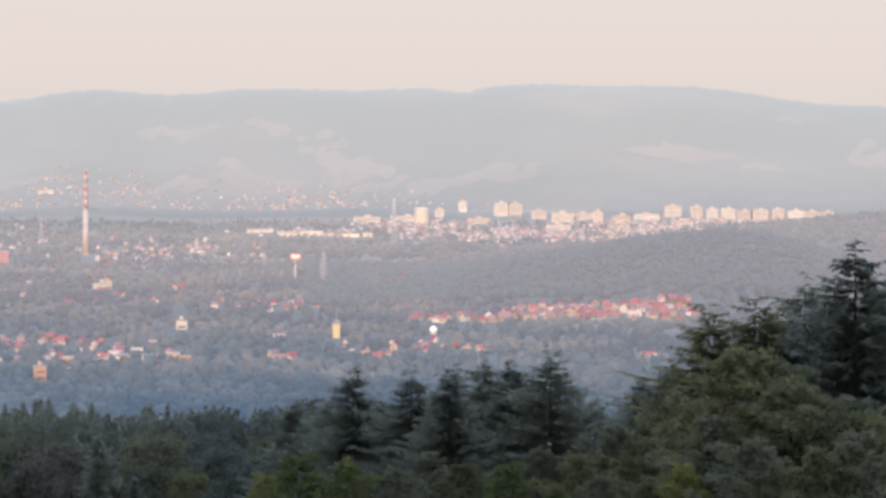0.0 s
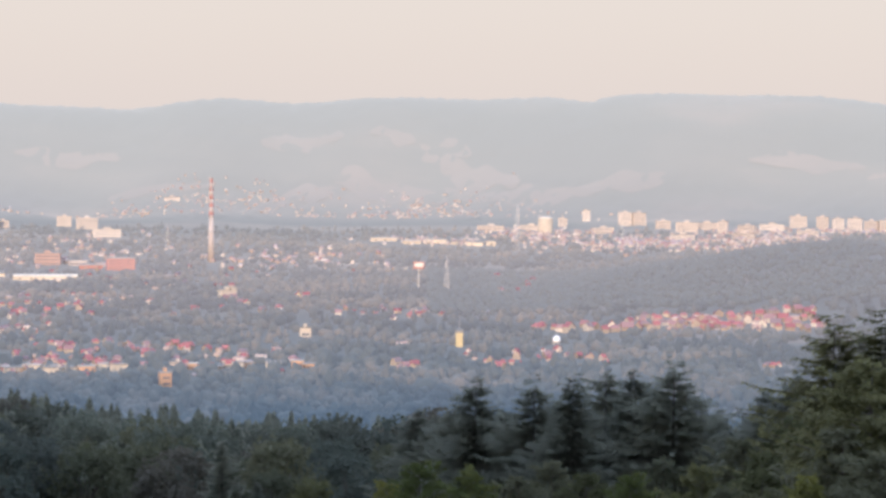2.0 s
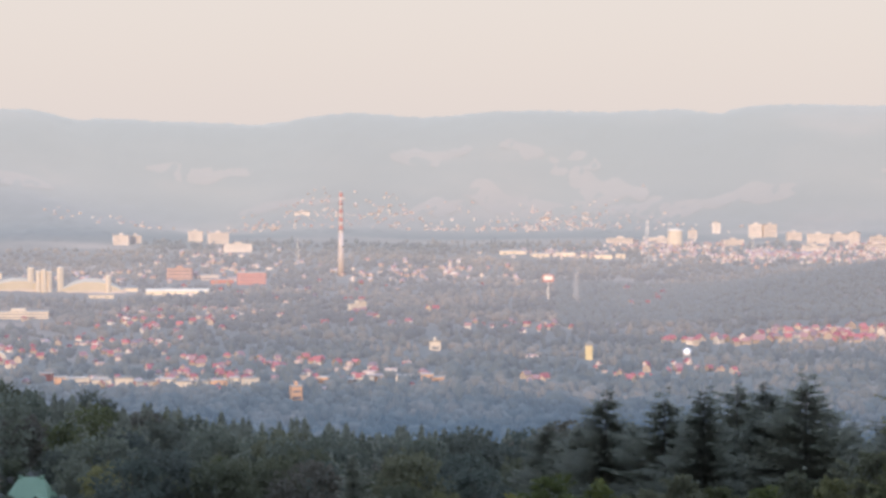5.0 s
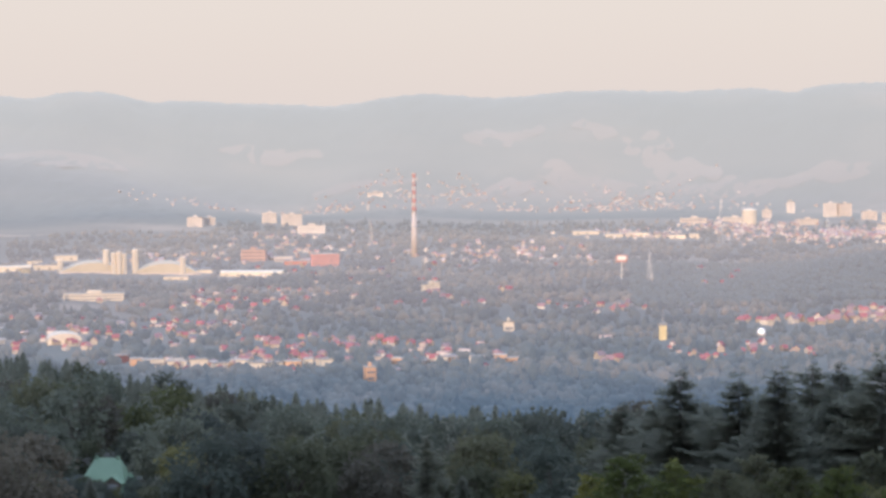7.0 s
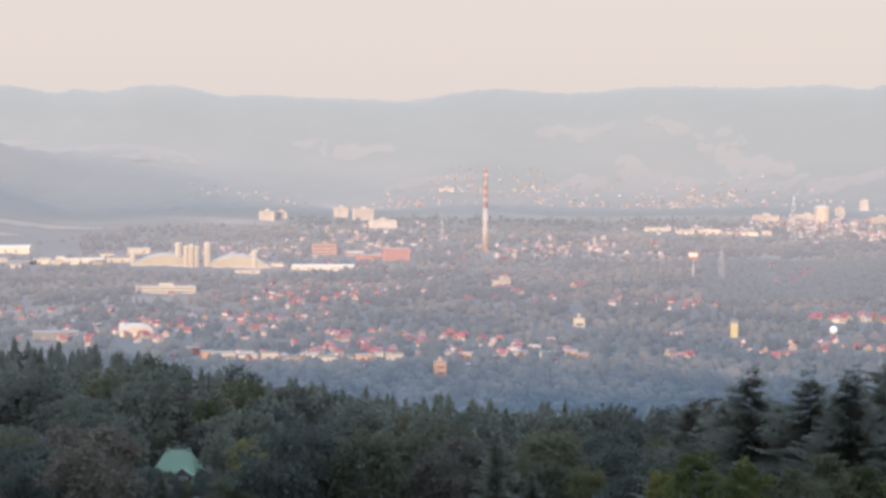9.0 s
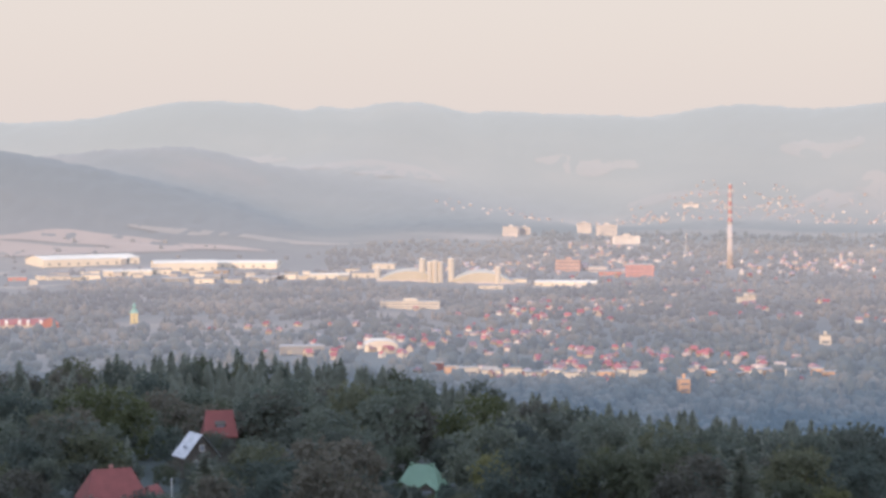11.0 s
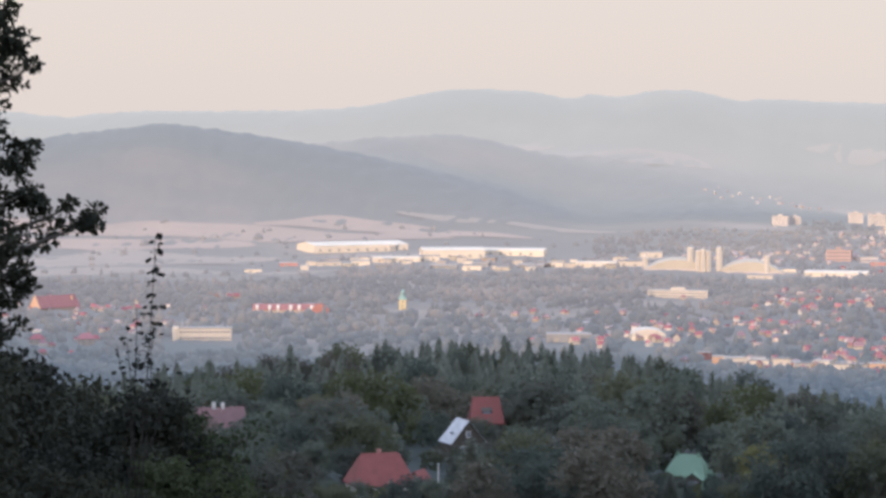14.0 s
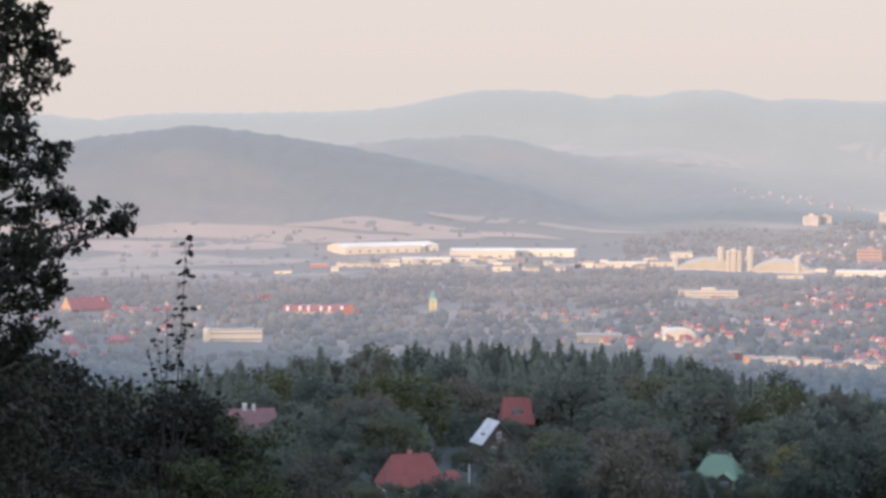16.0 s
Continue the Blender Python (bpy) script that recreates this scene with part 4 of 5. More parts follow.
def water_tower(az, r):
    """The cream tower block of the fire station, with an aerial on its roof."""
    ob = thing("tower", spot(az, r), "slim pale yellow tower with an aerial", "tower")
    part("shaft", block(-3.0, -3.0, -3, 3.0, 3.0, 11.5), YELLOW, ob)
    part("crown", block(-3.2, -3.2, 11.5, 3.2, 3.2, 13.6), GREY_SHEET, ob, "darker grey cap")
    part("aerial", lathe([(0.28, 14), (0.12, 27)], 6), STEEL, ob)
    stands(az, r, 6, 70)


def gas_sphere(az, r):
    ob = thing("storage_sphere", spot(az, r), "gleaming white storage sphere on legs", "tank")
    prof = [(max(0.05, 3.3 * math.sin(math.pi * k / 14)), 5.0 - 3.3 * math.cos(math.pi * k / 14)) for k in range(15)]
    part("shell", lathe(prof, 24), surface("gleaming_white", (0.86, 0.86, 0.86), (0.93, 0.93, 0.92), 0.3, rough=0.2, bump=0), ob, smooth=True)
    for k in range(6):
        a = math.pi * k / 3
        part("leg", block(-0.2, -0.2, -2, 0.2, 0.2, 4), STEEL, ob, at=pose(2.9 * math.cos(a), 2.9 * math.sin(a), 0))
    stands(az, r, 7, 90)


def round_hall(az, r, w):
    ob = thing("sports_hall", spot(az, r, 0, 4), "pale barrel-roofed hall behind the wood", "hall")
    bm, rows = bmesh.new(), []
    for k in range(13):
        a = math.pi * k / 12
        rows.append([bm.verts.new((-w / 2 * math.cos(a), y, 4 + 5.5 * math.sin(a))) for y in (-14, 14)])
    for a, b in zip(rows, rows[1:]):
        bm.faces.new((a[0], b[0], b[1], a[1]))
    bm.faces.new([q[0] for q in rows])
    bm.faces.new([q[1] for q in rows][::-1])
    part("vault", bm, CREAM, ob)
    part("wall", block(-w / 2, -14, -3, w / 2, 14, 4), SHEET, ob)
    stands(az, r, w / 2 + 3, 120)


long_school()
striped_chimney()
church_tower(23.84, 2224)
brick_church(32.5, 2240)
red_terrace(26.7, 2175)
silo_works()
sign_pylon(3.71, 2668)
water_tower(2.68, 1884)
gas_sphere(0.23, 1912)
round_hall(17.68, 1884, 28)
mast(3.01, 2636, 32, 2.6, STEEL, "grey lattice power mast")
mast(1.24, 3316, 66, 3.2, STEEL, "tall grey lattice mast at the edge of town")
mast(10.01, 3316, 33, 2.0, WHITE_PAINT, "red and white banded lattice mast", 1)
mast(-1.39, 3508, 30, 2.4, WHITE_PAINT, "pale lattice mast among houses")
ob = thing("cooling_drum", spot(0.54, 3690), "squat round pale storage tower in town", "tower")
part("drum", lathe([(12, -3), (12, 24)], 24), CREAM, ob)
part("lid", lathe([(12.3, 24), (12.3, 25), (2, 28)], 24), SHEET, ob)
stands(0.54, 3690, 14, 80)

# ---- woods of the valley and the hills, past counting ----
def far_crowns(rng, n, fine=1):
    """Uneven rounded crowns, and some pointed ones, a tree each."""
    out = []
    for k in range(n):
        bm = bmesh.new()
        bmesh.ops.create_icosphere(bm, subdivisions=fine, radius=1)
        for v in bm.verts:
            c = v.co.copy()
            f = 1 + 0.75 * noise.noise(c * 2.3 + Vector((k * 7.1, 0, 3))) + rng.normal(0, 0.16 if fine == 1 else 0.09)
            v.co = Vector((c.x * f * 0.66, c.y * f * 0.66, (c.z * f * 0.62) + 0.5))
            if k % 4 == 3:
                t = max(0.0, v.co.z)
                v.co.x, v.co.y, v.co.z = v.co.x * (1.05 - 0.85 * t), v.co.y * (1.05 - 0.85 * t), v.co.z * 1.35
        out.append(mesh_bm("far_crown", bm, FAR_LEAF))
    return out


def far_woods():
    rng = np.random.default_rng(21)
    kinds, near_kinds = far_crowns(rng, 12), far_crowns(rng, 12, 2)

    def strew(rows):
        az, r, s = [], [], []
        for n, a0, a1, r0, r1, low, high, even in rows:
            az.append(rng.uniform(a0, a1, n))
            u = rng.random(n)
            r.append(r0 + (r1 - r0) * u if even else 1 / (1 / r0 + (1 / r1 - 1 / r0) * u))
            s.append(rng.uniform(low, high, n))
        return np.concatenate(az), np.concatenate(r), np.concatenate(s)

    def clear_of_buildings(a, d, s):
        """Every building stands clear of the trees before it."""
        keep = np.ones(len(a), bool)
        for p, q, half, depth in CLEAR:
            off = np.abs(np.radians(a - p)) * d
            keep &= ~((off < half + s * 0.5) & (d < q + 6) & (d > q - depth - s * 1.5))
        return keep

    a, d, s = strew(((16500, -14, 37, 1120, 4150, 3.5, 8, False), (1800, -14, 37, 1500, 3400, 7, 10, False), (5500, -14, 37, 1080, 1600, 3.0, 5.5, False), (12000, -14, 37, 2300, 3700, 4.0, 7.5, True)))
    keep = clear_of_buildings(a, d, s)
    # open fields below the hill, and about the works
    field = (a > 25.5) & (d > 2650) & (d < 3420) | (a > 19) & (a < 27) & (d > 3040) & (d < 3450)
    keep &= ~(field & (rng.random(len(a)) < 0.95))
    keep &= ~((d > 3760) | (a > 14) & (d > 3540) | (a > 18) & (d > 3420))
    keep &= ~((a < 3.5) & (d > 2260) & (d < 2950))
    patch = np.array([noise.noise(Vector((-q * math.sin(radians(p)) / 170, q * math.cos(radians(p)) / 330, 1.7))) for p, q in zip(a, d)])
    keep &= ~((patch > 0.62) & (d > 1500) & (d < 3500))
    x, y, z = xyz(a[keep], d[keep])
    rows = np.stack([x, y, z - 0.8, s[keep]], 1)
    close = d[keep] < 1720
    joined("valley_woods", near_kinds, rows[close].tolist(), FAR_LEAF, "hazy autumn woods and hedgerows filling the valley", "woods", 22, True)
    joined("valley_woods", kinds, rows[~close].tolist(), FAR_LEAF, "far hazy woods between the works and the town", "woods", 24, True)
    a, d, s = strew(((8500, -14, 3.5, 2260, 2950, 3.8, 7, True), (700, -14, -6, 3250, 3600, 5, 8, True)))
    keep = clear_of_buildings(a, d, s)
    x, y, z = xyz(a[keep], d[keep])
    joined("hill_woods", kinds, list(zip(x, y, z - 0.8, s[keep])), HILL_LEAF, "dark blue-green wood on the hill in the valley", "woods", 23)


far_woods()


# ---- the wooded slope before the lookout ----
FIRS = [spruce("spruce", h, w, 34, 9, 30 + k, 0.45, "", 0.3) for k, (h, w) in enumerate(((16, 4.4), (17.5, 4.8), (14, 4.2)))]
LEAFY = [broadleaf(h, sp, 34, 1900, 0.62, 40 + k, mat) for k, (h, sp, mat) in enumerate(((12, 4.8, LEAF), (11, 4.4, DULL_LEAF), (13, 5.2, DARK_LEAF), (10, 4.2, OLIVE_LEAF), (11, 4.6, RUST_LEAF)))]
FAR_FIRS = [skirted(h, w, 11, 34 + k) for k, (h, w) in enumerate(((13.5, 3.3), (15, 3.5), (12.5, 3.2), (14.5, 2.9)))]
FAR_LEAFY = [broadleaf(h, sp, 26, 700, 0.9, 45 + k, LEAF) for k, (h, sp) in enumerate(((12, 4.8), (11, 4.2), (13, 5.2)))]
# bearing, distance, half width, open depth before, and height left in view of each home in the wood
GAPS = [(24.44, 372, 8, 110, 4.2), (16.6, 402, 6, 140, 1.0), (22.3, 430, 5, 150, 3.0), (21.74, 470, 4, 60, 5.2), (28.45, 480, 5, 60, 6.0), (22.94, 383, 1, 60, 3.0), (23.42, 392, 3, 60, 3.0)]


def slope_wood():
    rng = np.random.default_rng(31)
    spots = []
    while len(spots) < 1900:
        az, r = rng.uniform(-15, 38), math.sqrt(rng.uniform(270 ** 2, 770 ** 2))
        x, y = -r * math.sin(radians(az)), r * math.cos(radians(az))
        if any(abs(radians(az - p)) * r < half + 3 and q - 7 < r < q + 9 for p, q, half, depth, low in GAPS):
            continue
        if az < 2.5 and r < 330:
            continue
        if any((x - a) ** 2 + (y - b) ** 2 < 19 for a, b, *_ in spots):
            continue
        spots.append((x, y, az, r))
    spots.sort(key=lambda q: q[3])
    far = [[], []]
    count = 0
    for x, y, az, r in spots:
        conifer = rng.random() < ((0.95 if az < 13 or noise.noise(Vector((az * 0.55, r / 110, 5.0))) > -0.1 else 0.55) if r > 560 else 0.12 if az > 12 else 0.3)
        s = rng.uniform(0.58, 1.08) if r < 560 else rng.uniform(0.72, 1.08)
        if r < 480 and conifer:
            s *= 0.72
        elif not conifer:
            s *= rng.uniform(0.8, 1.25) if r < 580 else 1.0
        # low growth before the houses
        z = float(land(az, r))
        for p, q, half, depth, low in GAPS:
            if abs(radians(az - p)) * r < half + 3.5 and q - depth < r < q:
                s = min(s, max(0.3, (r * (float(land(p, q)) + low) / q - z) / (15.0 if conifer else 12.0)))
        if count < 290:
            k = int(rng.integers(3)) if conifer else int(rng.choice((0, 0, 1, 1, 2, 2, 3, 4)))
            m = pose(x, y, z, 0, 0, rng.uniform(0, 360)) @ Matrix.Diagonal((s, s, s, 1))
            if conifer:
                plant("spruce", FIRS[k], m, "dark green spruce in the shaded wood", "tree", "spruces of the slope")
            else:
                plant("tree", LEAFY[k], m, ("dull green", "dull green", "dark green", "olive", "russet")[k] + " broadleaved tree in evening shade", "tree", "trees of the slope")
            count += 1
        else:
            far[0 if conifer else 1].append((x, y, z, s))
    joined("spruce_wood", FAR_FIRS, far[0], NEEDLE, "dense dark spruce wood along the crest", "woods", 32)
    for k in range(12):
        mat = (LEAF, DARK_LEAF, DULL_LEAF, OLIVE_LEAF, LEAF, RUST_LEAF, DARK_LEAF, LEAF, DULL_LEAF, DARK_LEAF, LEAF, RUST_LEAF)[k]
        label = "turning autumn trees in the mixed wood" if mat in (OLIVE_LEAF, RUST_LEAF) else "dark green trees in the mixed wood" if mat is DARK_LEAF else "dull green mixed wood on the slope"
        joined("mixed_wood", [q[1] for q in FAR_LEAFY], far[1][k::12], mat, label, "woods", 33 + k)


slope_wood()

# tall spruces that stand out before the valley: bearing, distance, height of the top against the eye, width
TALL = [spruce("spruce", 20, w, n, 12, 50 + k, 0.18, "", rag, mat) for k, (w, n, rag, mat) in enumerate(((4.6, 60, 0.34, NEEDLE), (5.6, 54, 0.42, NEEDLE), (4.2, 64, 0.3, NEEDLE), (5.2, 52, 0.5, NEEDLE), (5.4, 50, 0.55, LARCH)))]
for n, (az, r, el) in enumerate(((2.25, 205, -5.9), (0.78, 200, -5.97), (-0.2, 190, -5.85), (-1.03, 205, -5.62), (-1.75, 200, -5.67), (-2.73, 195, -5.48), (-3.88, 205, -6.57), (-5.08, 190, -5.96), (-5.74, 185, -5.69), (-6.68, 150, -4.2), (-7.94, 150, -4.04), (-9.05, 155, -3.58),
                                 (-10.28, 145, -2.63), (-9.68, 150, -3.8), (-8.36, 160, -4.18), (-11.0, 160, -3.5), (-7.3, 165, -4.9), (-2.2, 215, -6.0), (0.2, 215, -6.4), (1.6, 215, -6.6), (2.9, 225, -6.7), (-10.7, 170, -4.0), (-11.6, 150, -3.2), (-3.3, 215, -6.2), (-4.5, 215, -6.9))):
    g = float(land(az, r))
    s = (r * math.tan(radians(el)) - g) / 20.0
    m = pose(-r * math.sin(radians(az)), r * math.cos(radians(az)), g, 0, 0, 47 * n) @ Matrix.Diagonal((s * 1.4, s * 1.4, s, 1))
    larch = n in (9, 10, 14, 16)
    plant("larch" if larch else "spruce", TALL[4 if larch else n % 4], m, "tall olive larch with thin ragged boughs" if larch else "tall dark spruce with drooping ragged boughs", "tree", "tall spruces")

rng = np.random.default_rng(57)
for n in range(34):
    az, r, el = 3.8 - 15.6 * (n + rng.uniform(-0.5, 0.5)) / 34, rng.uniform(205, 265), rng.uniform(-7.3, -6.6) + (0.9 if n > 24 else 0)
    g = float(land(az, r))
    s = (r * math.tan(radians(el)) - g) / 20.0
    plant("spruce", TALL[n % 4], pose(-r * math.sin(radians(az)), r * math.cos(radians(az)), g, 0, 0, 71 * n) @ Matrix.Diagonal((s * 1.5, s * 1.5, s, 1)), "dark spruce filling the edge of the wood", "tree", "tall spruces")

# leafy trees in front of them
def plume(height, width, seed, mat, limbs=120, leaves=80, size=0.24):
    """An upright ragged tree: climbing limbs of uneven reach, leaves in loose sprays along their outer halves."""
    rng = np.random.default_rng(seed)
    bm, vs, fs = bmesh.new(), [], []
    limb(bm, (0, 0, -1.5), (rng.normal(0, 0.2), rng.normal(0, 0.2), height * 0.93), height * 0.016 + 0.04, 0.02, 7)
    for k in range(limbs):
        f = 0.1 + 0.88 * (k + rng.random()) / limbs
        an = 2.4 * k + rng.normal(0, 0.3)
        lump = 1 + 0.9 * noise.noise(Vector((math.cos(an) * 1.2, math.sin(an) * 1.2, f * 4.5 + seed)))
        reach = width * math.sin(math.pi * min(1.0, 0.22 + 0.76 * f)) ** 0.8 * lump * rng.uniform(0.6, 1.1) + 0.15
        root = Vector((0, 0, height * f * 0.93))
        tip = root + Vector((math.cos(an) * reach, math.sin(an) * reach, reach * rng.uniform(0.1, 0.7)))
        if k % 3 == 0:
            limb(bm, root, tip, 0.02 + 0.012 * reach, 0.012, 4, (0, 0, -reach * 0.1))

        def shape():
            t = 0.25 + 0.8 * rng.random() ** 0.7
            e = Vector(rng.normal(0, 0.10 + 0.10 * reach * (1.1 - t), 3))
            e.z *= 0.8
            return root.lerp(tip, t) + e, (tip - root).normalized()

        n = len(vs)
        v, q = leafy(int(leaves * (0.4 + 0.6 * reach / width)), size, shape, rng, 0.4)
        vs += v
        fs += [tuple(i + n for i in face) for face in q]
    return mesh_bm("trunk", bm, BARK, True), mesh_of("crown", vs, fs, mat)


# bearing, distance, height of the top against the eye, spread, kind
UNDER = [plume(12, 3.0, 60 + k, mat) for k, mat in enumerate((GOLD_LEAF, OLIVE_LEAF, OLIVE_LEAF, LARCH, DULL_LEAF, DULL_LEAF))]
for n, (az, r, el, wide, k) in enumerate(((3.6, 132, -7.75, 1.2, 0), (2.4, 126, -7.9, 1.1, 0), (4.5, 140, -8.3, 1.0, 0), (1.2, 140, -8.1, 1.1, 5), (0.3, 150, -7.7, 1.1, 4), (-0.6, 142, -8.0, 1.1, 1), (-1.7, 138, -8.0, 1.1, 0), (-2.5, 150, -7.6, 1.2, 4), (-3.4, 142, -7.7, 1.1, 2),
                                          (-4.4, 152, -7.0, 1.2, 5), (-5.0, 136, -7.3, 1.1, 1), (-5.7, 146, -6.5, 1.2, 2), (-6.4, 128, -6.2, 1.2, 3), (-7.5, 122, -4.75, 1.25, 1), (-8.2, 126, -5.0, 1.3, 2), (-6.9, 118, -6.6, 1.2, 4), (-8.9, 118, -5.6, 1.3, 3), (-9.8, 122, -6.0, 1.3, 5),
                                          (-10.7, 118, -6.5, 1.3, 1), (-11.6, 122, -6.2, 1.3, 2), (-7.9, 108, -7.2, 1.2, 5), (-9.4, 106, -7.4, 1.2, 1), (-6.1, 112, -7.9, 1.1, 0), (-10.4, 108, -6.9, 1.3, 4), (-4.0, 124, -8.3, 1.0, 5), (-2.9, 122, -8.6, 1.0, 0), (-5.2, 118, -8.4, 1.0, 2))):
    g = float(land(az, r))
    s = (r * math.tan(radians(el)) - g) / 12.2
    label = ("yellow-green ragged tree below the spruces", "olive green ragged tree below the spruces", "olive green ragged tree below the spruces", "tall olive tree with thin climbing limbs", "dull green tree below the spruces", "dull green tree below the spruces")[k]
    plant("tree", UNDER[k], pose(-r * math.sin(radians(az)), r * math.cos(radians(az)), g, 0, 0, 61 * n) @ Matrix.Diagonal((s * wide, s * wide, s, 1)), label, "tree", "trees below the spruces")


# ---- homes half hidden in the trees ----
def windows(ob, rows, w=1.0, h=1.3):
    pane, frm = mesh_bm("pane", block(-w / 2, -0.05, 0, w / 2, 0.05, h), GLASS), mesh_bm("window", block(-w / 2 - 0.12, -0.03, -0.12, w / 2 + 0.12, 0.03, h + 0.12), WHITE_PAINT)
    for x, y, z, a in rows:
        f = part("window", frm, None, ob, at=pose(x, y, z, 0, 0, a))
        part("pane", pane, None, f, at=pose(0, -0.03, 0))


def red_house():
    ob = thing("house", spot(24.42, 372, 1.2, 14, 0.8), "white-walled house under a big red half-hipped tile roof", "house")
    part("wall", gable(12.4, 9.5, 4.2, 9.6, 2.6), WHITE_PAINT, ob)
    part("roof", pitched(12.2, 9.5, 4.2, 9.7, 0.5, 0.3, 2.6), RED_ROOF, ob)
    part("chimney", block(-0.4, 0.5, 8, 0.4, 1.3, 10.6), BRICK_RED, ob)
    windows(ob, [(-2.0, -4.75, 1.4, 0), (0.0, -4.75, 1.4, 0), (3.6, -4.75, 1.4, 0), (6.2, -1.5, 1.4, 90), (6.2, 1.5, 1.4, 90)])


def green_house():
    ob = thing("house", spot(16.64, 402, -3.75, -18, 0.97), "house with a steep green sheet-metal roof and a dormer", "house")
    part("wall", gable(10.2, 9.6, 3.6, 9.4, 3.2), CREAM, ob)
    part("roof", pitched(10.0, 9.4, 3.6, 9.6, 0.6, 0.25, 3.4), GREEN_ROOF, ob)
    d = part("dormer", gable(3.0, 3.0, 5.9, 7.0), DARK_WOOD, ob, at=pose(2.2, -2.9, 0, 0, 0, 90))
    part("dormer_roof", pitched(3.0, 3.2, 5.9, 7.0, 0.25, 0.15), GREEN_ROOF, d)
    for x in (-2.0, 2.0):
        part("chimney", block(x - 0.3, -0.3, 9.0, x + 0.3, 0.3, 10.1), GREEN_ROOF, ob)
    windows(ob, [(-2.6, -4.8, 1.0, 0), (0.4, -4.8, 1.0, 0), (3.2, -4.8, 1.0, 0)])
    part("window", block(-1.58, -1.0, 4.8, -1.48, 1.0, 5.7), GLASS, d)


def silver_house():
    """A boarded gable house whose bright sheet roof slopes to the west."""
    ob = thing("house", spot(22.32, 430, 2.3, 24, 0.8), "dark boarded gable house with a bright sheet-metal roof", "house")
    turn = pose(0, 0, 0, 0, 0, 90)
    part("wall", gable(6.5, 8.4, 3.4, 8.2), DARK_WOOD, ob, at=turn)
    part("roof", pitched(6.5, 8.4, 3.4, 8.2, 0.5, 0.2), SILVER_ROOF, ob, at=turn)
    part("skylight", block(-3.2, -1.0, 5.2, -2.0, 0.8, 5.4), GLASS, ob)
    windows(ob, [(-1.6, -3.25, 1.0, 0), (1.6, -3.25, 1.0, 0), (0, -3.25, 4.4, 0)])


def barn(az, r, dz, turn, w, d, h, top, mat, label):
    ob = thing("house", spot(az, r, dz, turn), label, "house")
    part("wall", gable(w, d, h, top, 0.7 if r < 475 and w > 5 else 0.0), DARK_WOOD if r < 475 and w > 5 else PLASTER, ob)
    part("roof", pitched(w, d, h, top, hip=0.7 if r < 475 and w > 5 else 0.0), mat, ob)
    if r < 475:
        if w > 5:
            dm = part("dormer", gable(2.2, 1.6, top - 2.4, top - 1.8), DARK_WOOD, ob, at=pose(0, -1.5, 0))
            part("window", block(-0.8, -0.86, top - 3.5, 0.8, -0.8, top - 2.6), GLASS, dm)
        return
    part("chimney", block(-1.6, -0.4, top - 1, -0.8, 0.4, top + 1.3), WHITE_PAINT, ob)
    part("chimney", block(0.4, -0.4, top - 1, 1.0, 0.4, top + 1.1), WHITE_PAINT, ob)


# small trees that crowd the homes
for n, (az, r, size, k) in enumerate(((17.75, 405, 0.62, 0), (15.55, 406, 0.6, 1), (18.1, 398, 0.5, 2), (15.2, 399, 0.45, 0), (17.2, 413, 0.7, 1), (16.0, 414, 0.7, 2), (17.45, 391, 0.3, 3), (15.75, 390, 0.3, 4), (25.9, 374, 0.5, 0), (23.2, 368, 0.42, 3), (21.1, 474, 0.55, 1), (22.9, 424, 0.4, 4))):
    plant("tree", LEAFY[k], spot(az, r, 0, 53 * n, size), "small " + ("dull green", "dull green", "dark green", "olive", "russet")[k] + " tree beside a house", "tree", "trees of the slope")


red_house()
green_house()
silver_house()
barn(21.74, 470, 1.2, 6, 6.0, 6.4, 4.9, 9.3, RED_ROOF, "small house with a steep red roof in the wood")
barn(28.45, 480, 3.2, 10, 9.5, 7.5, 3.4, 7.2, FADED_TILE, "low house with a faded red roof and white chimneys")
barn(23.42, 392, -0.6, 60, 2.6, 2.4, 2.6, 4.0, RED_ROOF, "little pale shed beside the lane")

ob = thing("lamp_post", spot(22.94, 383, -0.4), "slim white street lamp post by the lane", "lamp post")
part("pole", lathe([(0.13, -1), (0.08, 6.2)], 8), WHITE_PAINT, ob)
part("arm", block(-0.05, -1.0, 6.2, 0.05, 0.1, 6.3), STEEL, ob)
part("lamp_head", block(-0.16, -1.5, 6.12, 0.16, -0.9, 6.3), STEEL, ob)


# ---- the oak and the thicket close to the lookout ----
def aim(az, el, r):
    return Vector((-r * math.sin(radians(az)), r * math.cos(radians(az)), r * math.tan(radians(el))))


def lobed_leaf(vs, fs, p, d, s, L, rng):
    """An oak leaf: a folded blade with wavy lobes."""
    up = s.cross(d)
    k = len(vs)
    vs.append(p[:])
    for t, w in ((0.22, 0.16), (0.42, 0.30), (0.55, 0.2), (0.75, 0.32), (0.9, 0.16)):
        for q in (1, -1):
            vs.append((p + d * (L * t) + s * (q * w * L) + up * (0.22 * w * L))[:])
    vs.append((p + d * L - up * 0.1 * L)[:])
    fs += [(k, k + 1, k + 2), (k + 1, k + 3, k + 4, k + 2), (k + 3, k + 5, k + 6, k + 4), (k + 5, k + 7, k + 8, k + 6), (k + 7, k + 9, k + 10, k + 8), (k + 9, k + 11, k + 10)]


